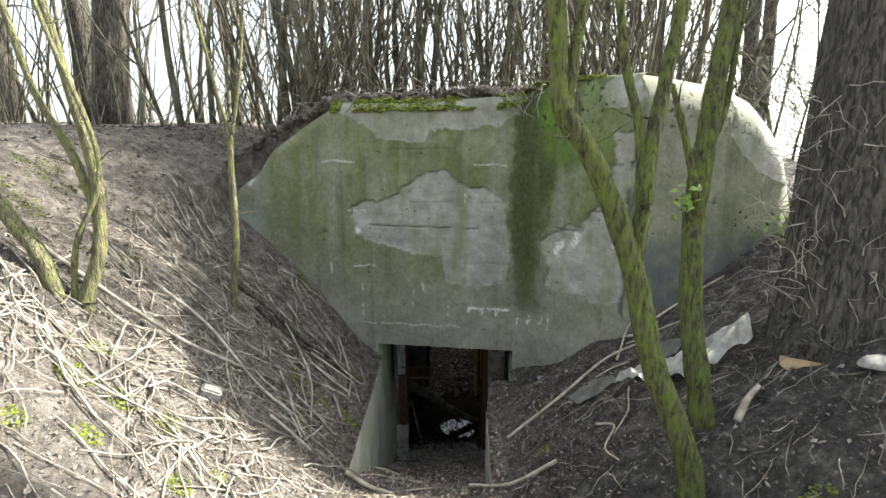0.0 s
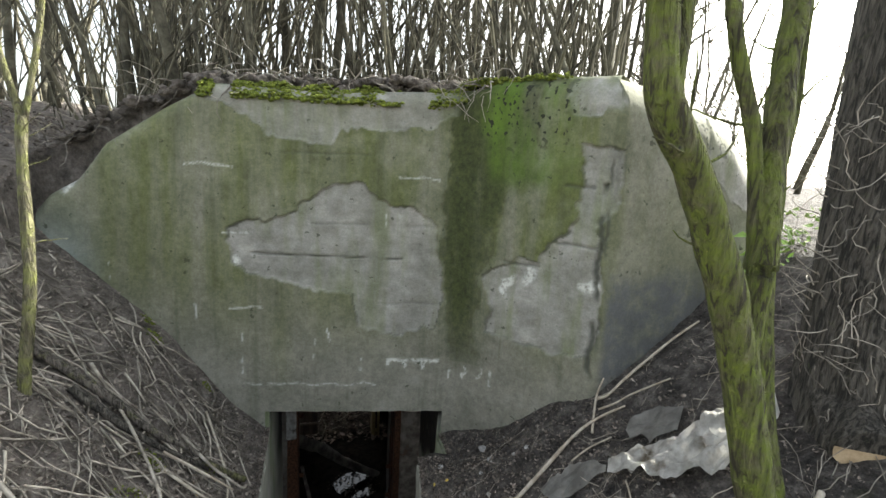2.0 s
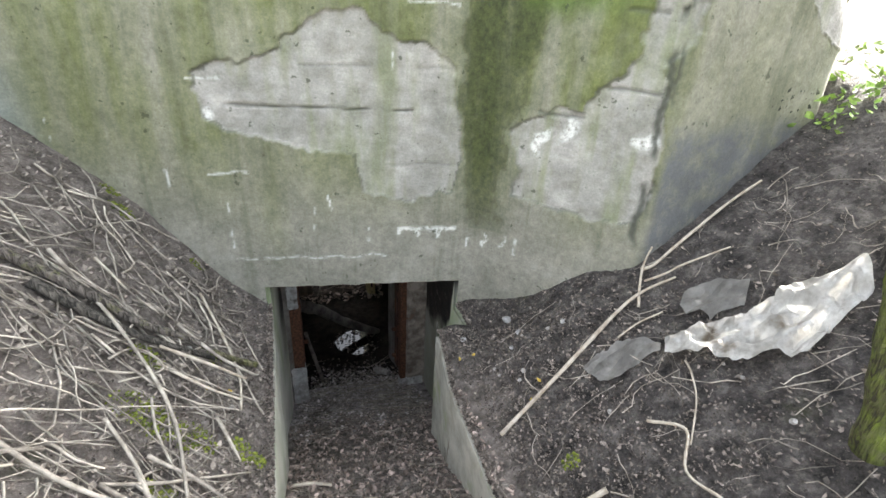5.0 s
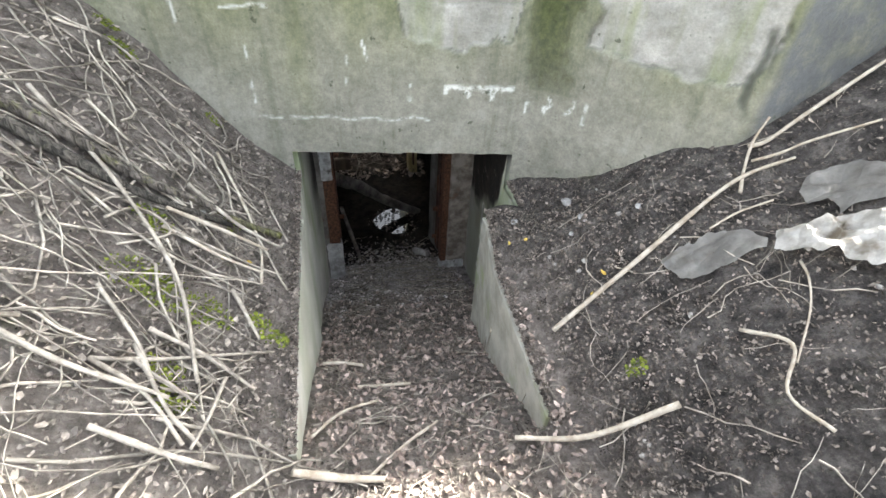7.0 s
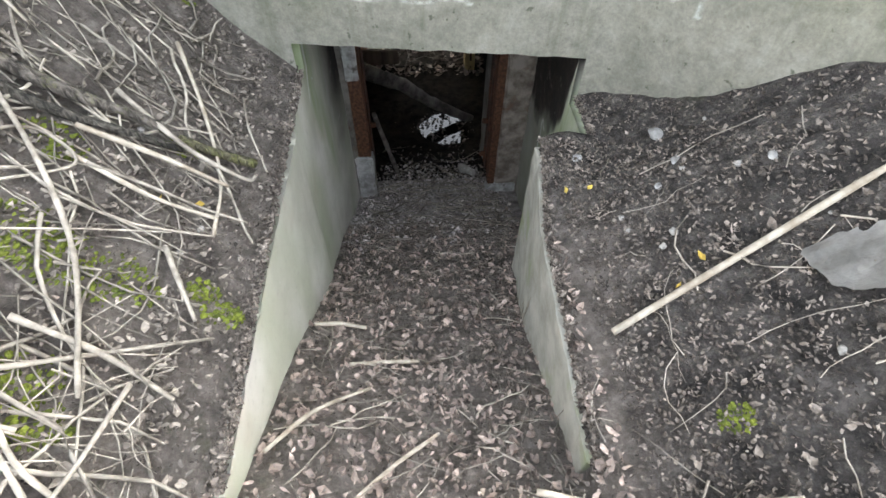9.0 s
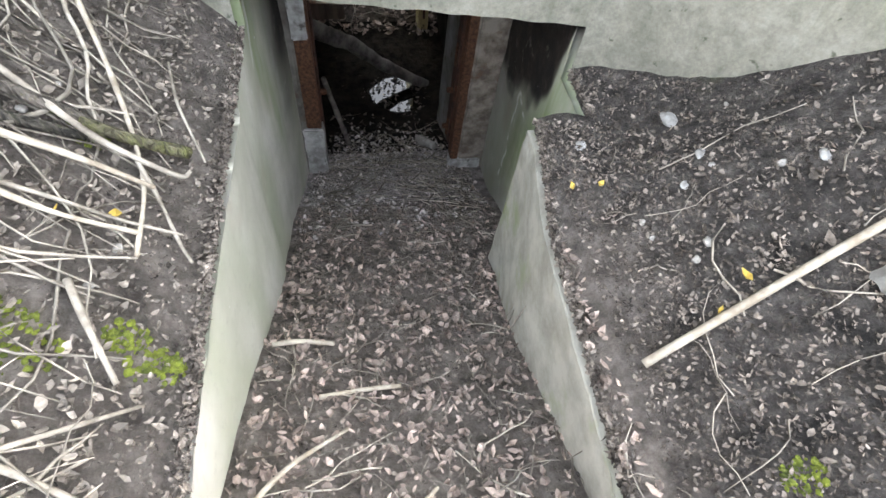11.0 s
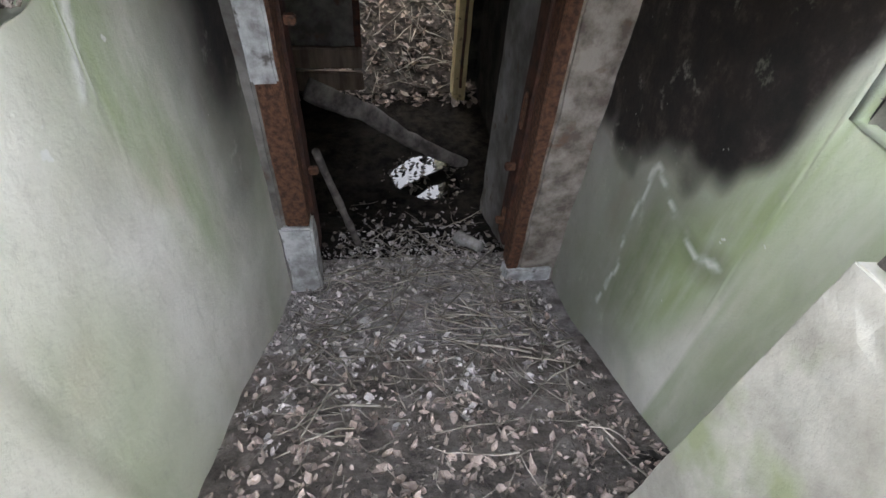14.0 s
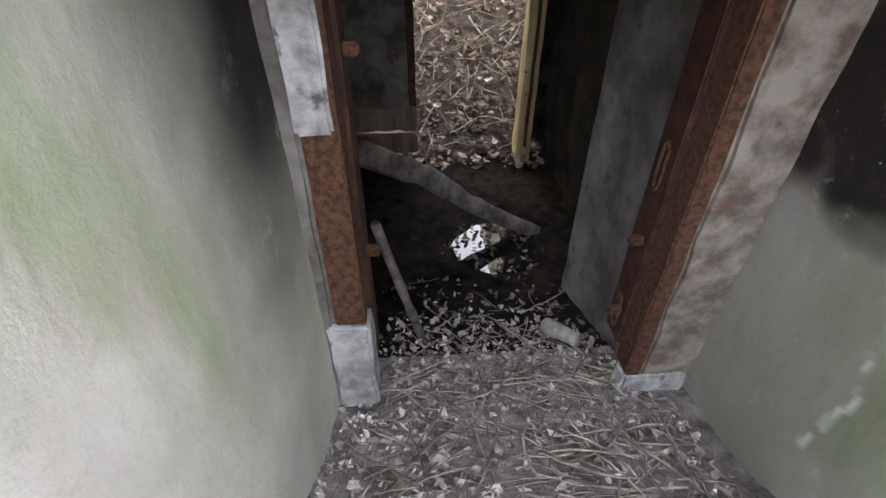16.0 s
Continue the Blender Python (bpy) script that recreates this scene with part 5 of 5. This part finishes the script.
for pts, r in (([(-1.30, 3.90, 0.03), (-1.25, 4.00, 0.05), (-1.18, 4.02, 0.05), (-1.12, 3.96, 0.03), (-1.25, 3.80, 0.02)], 0.007), ([(-1.40, 3.78, 0.02), (-1.24, 3.85, 0.03), (-1.16, 3.95, 0.02)], 0.006),
               ([(-1.20, 3.28, 0.02), (-1.08, 3.33, 0.03), (-0.98, 3.40, 0.03), (-0.74, 3.54, 0.03)], 0.008), ([(-1.10, 3.46, 0.03), (-0.94, 3.42, 0.03), (-0.79, 3.34, 0.02)], 0.010),
               ([(-1.20, 3.28, 0.02), (-1.06, 3.20, 0.03), (-0.95, 3.06, 0.02)], 0.010), ([(-1.12, 3.38, 0.02), (-1.00, 3.16, 0.04), (-0.91, 3.07, 0.02)], 0.009), ([(-0.88, 3.36, 0.02), (-0.90, 3.16, 0.04), (-0.93, 3.05, 0.02)], 0.008),
               ([(-1.24, 3.56, 0.02), (-1.11, 3.38, 0.04), (-1.04, 3.22, 0.02)], 0.008), ([(-1.15, 3.06, 0.02), (-0.97, 3.01, 0.03), (-0.86, 3.01, 0.02)], 0.011),
               ([(-1.10, 4.30, 0.06), (-0.93, 4.21, 0.07), (-0.83, 4.18, 0.07), (-0.74, 4.18, 0.07), (-0.715, 4.20, 0.09)], 0.010), ([(-0.83, 4.18, 0.06), (-0.78, 4.09, 0.05), (-0.73, 3.98, 0.04), (-0.70, 3.93, 0.03)], 0.007),
               ([(-1.10, 3.98, 0.03), (-0.94, 3.99, 0.04), (-0.84, 3.99, 0.04), (-0.72, 4.00, 0.05)], 0.006), ([(-0.84, 4.68, 0.01), (-0.80, 4.52, 0.03), (-0.77, 4.44, 0.03), (-0.71, 4.31, 0.02)], 0.006),
               ([(-0.90, 3.80, 0.02), (-0.85, 3.70, 0.03), (-0.79, 3.58, 0.02)], 0.010)):
    stick("pale dead branch tangled on the bank", pts, r, r * 0.6, TWIG)
stick("pale broken branch across the path's start", [(-0.66, 3.04, 0.02), (-0.50, 3.05, 0.03), (-0.35, 3.04, 0.02)], 0.016, 0.012)
stick("thin pale stick on the path", [(-0.62, 3.28, 0.02), (-0.50, 3.44, 0.03), (-0.33, 3.57, 0.02)], 0.008, 0.006)
stick("thin pale stick on the path", [(-0.60, 3.95, 0.03), (-0.50, 3.97, 0.03), (-0.38, 3.97, 0.02)], 0.011, 0.009)
stick("thin wiry root on dark soil", [(1.31, 3.27, 0.02), (1.27, 3.18, 0.05), (1.24, 3.09, 0.02), (1.10, 2.94, 0.02)], 0.005, 0.004)
stick("thin pale twig on dark soil", [(1.18, 3.61, 0.02), (1.30, 3.62, 0.03), (1.43, 3.60, 0.02)], 0.006, 0.004)
stick("pale branch lying at the path's edge", [(0.18, 3.10, 0.02), (0.45, 3.02, 0.03), (0.75, 2.98, 0.02)], 0.010, 0.014)
stick("thin pale stick on the path", [(-0.42, 3.05, 0.02), (-0.25, 3.22, 0.02), (-0.08, 3.35, 0.02)], 0.008, 0.006)
stick("short reddish stick on the path", [(-0.42, 3.70, 0.01), (-0.28, 3.73, 0.01), (-0.14, 3.74, 0.01)], 0.010, 0.008)
stick("thin wiry root on dark soil", [(1.05, 3.15, 0.01), (1.12, 3.0, 0.03), (1.02, 2.86, 0.02), (1.05, 2.7, 0.02)], 0.008, 0.006)
stick("bent pale twig over the wing wall", [(-1.15, 4.10, 0.05), (-0.95, 4.12, 0.06), (-0.78, 4.10, 0.08)], 0.010, 0.006)
stick("long thin branch on the bank", [(-1.05, 4.75, 0.02), (-0.92, 4.45, 0.04), (-0.82, 4.15, 0.04), (-0.80, 3.9, 0.03)], 0.009, 0.006)
stick("long thin branch on the bank", [(-1.15, 4.0, 0.03), (-0.95, 3.95, 0.04), (-0.80, 3.97, 0.04)], 0.008, 0.006)
stick("rotten pale stick piece on the soil", [(1.60, 2.50, 0.01), (1.70, 2.58, 0.03), (1.78, 2.62, 0.04)], 0.022, 0.014)
stick("twisted dead branch on the bank", [(-2.6, 3.0, 0.04), (-2.2, 3.05, 0.05), (-1.7, 3.1, 0.04), (-1.35, 3.35, 0.03)], 0.016, 0.008, TWIG)
stick("twisted dead branch on the bank", [(-2.1, 3.5, 0.04), (-1.7, 3.45, 0.05), (-1.3, 3.25, 0.04), (-1.0, 3.2, 0.03)], 0.013, 0.007, TWIG)
stick("twisted dead branch on the bank", [(-1.6, 4.4, 0.04), (-1.3, 4.1, 0.05), (-1.05, 3.7, 0.05), (-0.95, 3.3, 0.03)], 0.011, 0.006, TWIG)


def stone(label, x, y, size, seed, mat=STONE, rot=0.0):
    bm = bmesh.new()
    lump(bm, (0, 0, 0), size, seed, 3)
    ob = mesh_object("stone", bm, mat, smooth=True)
    ob.matrix_world = Matrix.Translation(on(x, y, size[2] * 0.4)) @ Matrix.Rotation(rot, 4, "Z")
    return tagged(ob, label, "stone", "loose stones")


bm = bmesh.new()
block(bm, -0.06, 0.06, -0.045, 0.045, -0.02, 0.05, 0.006, 0.03, 0.01)
ob = mesh_object("stone", bm, STONE)
ob.matrix_world = Matrix.Translation(on(-1.44, 2.86, 0.01)) @ Euler((0.1, 0.5, 0.4)).to_matrix().to_4x4()
tagged(ob, "pale square stone lying on the leafy slope", "stone", "loose stones")
stone("flat pale rock on dark soil", 2.20, 2.36, (0.10, 0.07, 0.035), 3.0)
stone("rounded whitish pebble among the leaves", -0.24, 5.62, (0.030, 0.026, 0.03), 5)
stone("rounded whitish pebble among the leaves", -0.37, 5.60, (0.034, 0.030, 0.028), 6)
for k in range(30):
    x = rng.uniform(0.55, 1.5) if k % 3 else rng.uniform(-1.6, -0.8)
    y = rng.uniform(2.6, 4.4)
    if y > front_y(x) - 0.1:
        continue
    g = rng.uniform(0.006, 0.014)
    stone("small pale pebble on the soil", x, y, (g * 1.3, g, g * 0.8), k, rot=k)


for x, y, g in ((0.88, 4.16, 0.022), (0.59, 4.40, 0.02), (0.93, 4.42, 0.035), (0.78, 4.05, 0.014), (1.05, 3.95, 0.018)):
    stone("flat whitish chip of plaster on dark soil", x, y, (g * 1.4, g, g * 0.4), g * 90, WHITEWASH, g * 50)
litter("yellow_leaves", "single yellow leaves on the dark soil", "leaves", LEAF_YELLOW, [up(x, y, 0.02) for x, y in ((0.58, 4.17), (0.50, 4.21), (0.78, 3.69), (0.70, 3.62), (-0.95, 3.97), (-0.86, 4.02))], (0.035, 0.05), 0.3)


def sheet(name, label, pts, mat, drape, seed, rise=0.0):
    """A crumpled sheet along a line of (x, y, half width), lying on the slope."""
    bm = bmesh.new()
    c = spline([(p[0], p[1], p[2]) for p in pts], 12)
    rows, m = [], 26
    for i, p in enumerate(c):
        d = (c[min(i + 1, len(c) - 1)] - c[max(i - 1, 0)])
        d.z = 0
        d.normalize()
        s = Vector((-d.y, d.x, 0))
        row = []
        for k in range(m + 1):
            w = (k / m * 2 - 1) * p.z * (1 + 0.35 * noise.noise((i * 0.12, 4 if k > m / 2 else 0, seed)) + 0.12 * noise.noise((i * 0.5, k // (m / 2), seed)))
            q = Vector((p.x, p.y, 0)) + s * w
            cell = noise.voronoi((q.x * 7, q.y * 7, seed))[0]
            fold = 0.9 * cell[0] + 0.5 * abs(noise.noise((q.x * 5, q.y * 11, seed))) + 0.25 * noise.voronoi((q.x * 19, q.y * 19, seed))[0][0]
            tent = rise * smooth(1.62, 1.86, q.x) * (1 - (k / m * 2 - 1) ** 2)
            row.append(bm.verts.new(on(q.x, q.y, 0.012 + drape * fold + tent)))
        rows.append(row)
    for a, b in zip(rows, rows[1:]):
        for k in range(m):
            bm.faces.new((a[k], a[k + 1], b[k + 1], b[k]))
    bmesh.ops.solidify(bm, geom=bm.faces[:], thickness=0.003)
    return tagged(mesh_object(name, bm, mat), label, "sheet")


sheet("plastic_sheet", "crumpled dirty white plastic sheet on the slope", [(1.26, 3.37, 0.04), (1.42, 3.26, 0.11), (1.58, 3.14, 0.14), (1.78, 3.11, 0.14), (1.98, 3.09, 0.07)], SHEET, 0.12, 2.0, 0.08)
sheet("plastic_sheet", "torn grey plastic scrap on dark soil", [(0.98, 3.59, 0.01), (1.07, 3.52, 0.09), (1.18, 3.48, 0.08), (1.28, 3.41, 0.02)], GREYSHEET, 0.03, 5.0)
sheet("plastic_sheet", "stiff grey sheet half buried in soil", [(1.49, 3.53, 0.04), (1.60, 3.50, 0.12), (1.71, 3.38, 0.08)], GREYSHEET, 0.04, 9.0)

# ivy and young leaves at the foot of the concrete
pl = []
for cx, cy, s, n in ((2.75, 4.0, 0.10, 26), (3.05, 4.05, 0.16, 60), (3.9, 4.4, 0.4, 90)):
    for k in range(n):
        x, y = cx + rng.gauss(0, s), cy + rng.gauss(0, s * 0.6)
        pl.append(on(x, min(y, front_y(x) - 0.03), rng.uniform(0.03, 0.16)))
litter("ivy", "fresh green ivy leaves at the foot of the concrete", "ivy", GREEN, pl, (0.05, 0.09), 0.8)

# ---- chamber beyond the door frame ----
rng.seed(17)
stick("rotten grey log fallen across the chamber", [(-0.62, 7.55, -2.05), (-0.20, 7.58, -2.27), (0.14, 7.60, -2.53), (0.58, 7.60, -2.76)], 0.085, 0.05, WOOD_GREY, "log", False)
stick("thin pale post leaning beside the door frame", [(-0.43, 6.22, -1.65), (-0.36, 6.32, -2.05), (-0.28, 6.42, -2.48)], 0.018, 0.022, WOOD_GREY, "stick", False)
stick("pale rolled scrap lying by the door frame", [(0.34, 6.42, -2.44), (0.44, 6.26, -2.38)], 0.045, 0.04, STONE, "scrap", False)


def board_door():
    t = thing("board_door", "broken wooden door with crossed boards", "door")
    for x0, x1, z0, z1, mat in ((-0.84, -0.31, -2.28, -0.6, WOOD),):
        bm = bmesh.new()
        block(bm, x0, x1, 8.74, 8.79, z0, z1, 0.006, 0.12, 0.006)
        part("panel", bm, PANEL, t, "stained pale door panel")
    bm = bmesh.new()
    block(bm, -0.31, -0.25, 8.70, 8.79, -2.45, -0.6, 0.005, 0.12, 0.006)
    part("stile", bm, RUST_DARK, t, "dark rusty edge")
    for z in (-2.44, -2.66):
        bm = bmesh.new()
        block(bm, -0.95, -0.25, 8.66, 8.72, z, z + 0.19, 0.01, 0.1, 0.012)
        part("cross_board", bm, WOOD, t)


board_door()


def post():
    bm = bmesh.new()
    block(bm, 0.60, 0.72, 8.62, 8.80, -2.85, LINTEL, 0.008, 0.08, 0.008)
    t = thing("door_post", "yellowish peeling wooden post at the far opening", "post")
    part("post", bm, WOOD_YELLOW, t)
    bm = bmesh.new()
    block(bm, 0.655, 0.68, 8.595, 8.622, -2.6, -0.7, 0.006, 0.08, 0.004)
    part("batten", bm, RUST_DARK, t, "rusty dark strip")


post()
pl = [Vector((rng.uniform(-1.1, 1.1), y, floor_z(y) + 0.62 * max(0, y - 8.75) + rng.uniform(0.01, 0.05))) for y in (rng.uniform(8.5, 13.5) for _ in range(3200))]
pl += [on(rng.uniform(-0.6, 0.6), rng.uniform(6.0, 7.1), 0.015) for _ in range(160)]
for _ in range(230):      # leaves floating and sunk round the puddle
    a, q = rng.uniform(0, 6.283), abs(rng.gauss(0.36, 0.13))
    pl.append(Vector((0.26 + q * math.cos(a), 7.45 + q * math.sin(a), -2.762)))
litter("threshold_leaves", "dusty leaves scattered past the door frame", "leaves", LEAF_DUSTY,
       [on(rng.uniform(-0.42, 0.50), 6.15 + abs(rng.gauss(0, 0.30)), rng.uniform(0.01, 0.03)) for _ in range(420)], (0.02, 0.055))
curves = []
for k in range(70):
    a, p = rng.uniform(0, 6.283), on(rng.uniform(-0.35, 0.42), 6.15 + abs(rng.gauss(0, 0.3)), 0.03)
    curves.append((wander(p, (math.cos(a), math.sin(a), 0), rng.uniform(0.08, 0.26), 4, 0.12), rng.choice((0.002, 0.004)), 0.0015))
strands("threshold_twigs", "short dry twigs scattered past the door frame", "twigs", TWIG, curves, 4)
litter("far_leaves", "dry leaves heaped in the far opening", "leaves", LEAF_PATH, [p for p in pl if p.y > 8.4], (0.05, 0.12))
litter("wet_leaves", "dark wet leaves round the puddle", "leaves", LEAF, [p for p in pl if p.y <= 8.4], (0.03, 0.08))
curves = []
for k in range(500):
    y = rng.uniform(8.8, 12.8)
    p = Vector((rng.uniform(-1.1, 1.1), y, floor_z(y) + 0.62 * max(0, y - 8.75) + 0.04))
    a = rng.uniform(0, 6.28)
    curves.append((wander(p, (math.cos(a), math.sin(a) * 0.7, 0.45 * math.sin(a)), rng.uniform(0.15, 0.6), 5, 0.12), rng.choice((0.005, 0.008)), 0.003))
strands("far_twigs", "pale dead twigs heaped in the far opening", "twigs", TWIG, curves, 4)
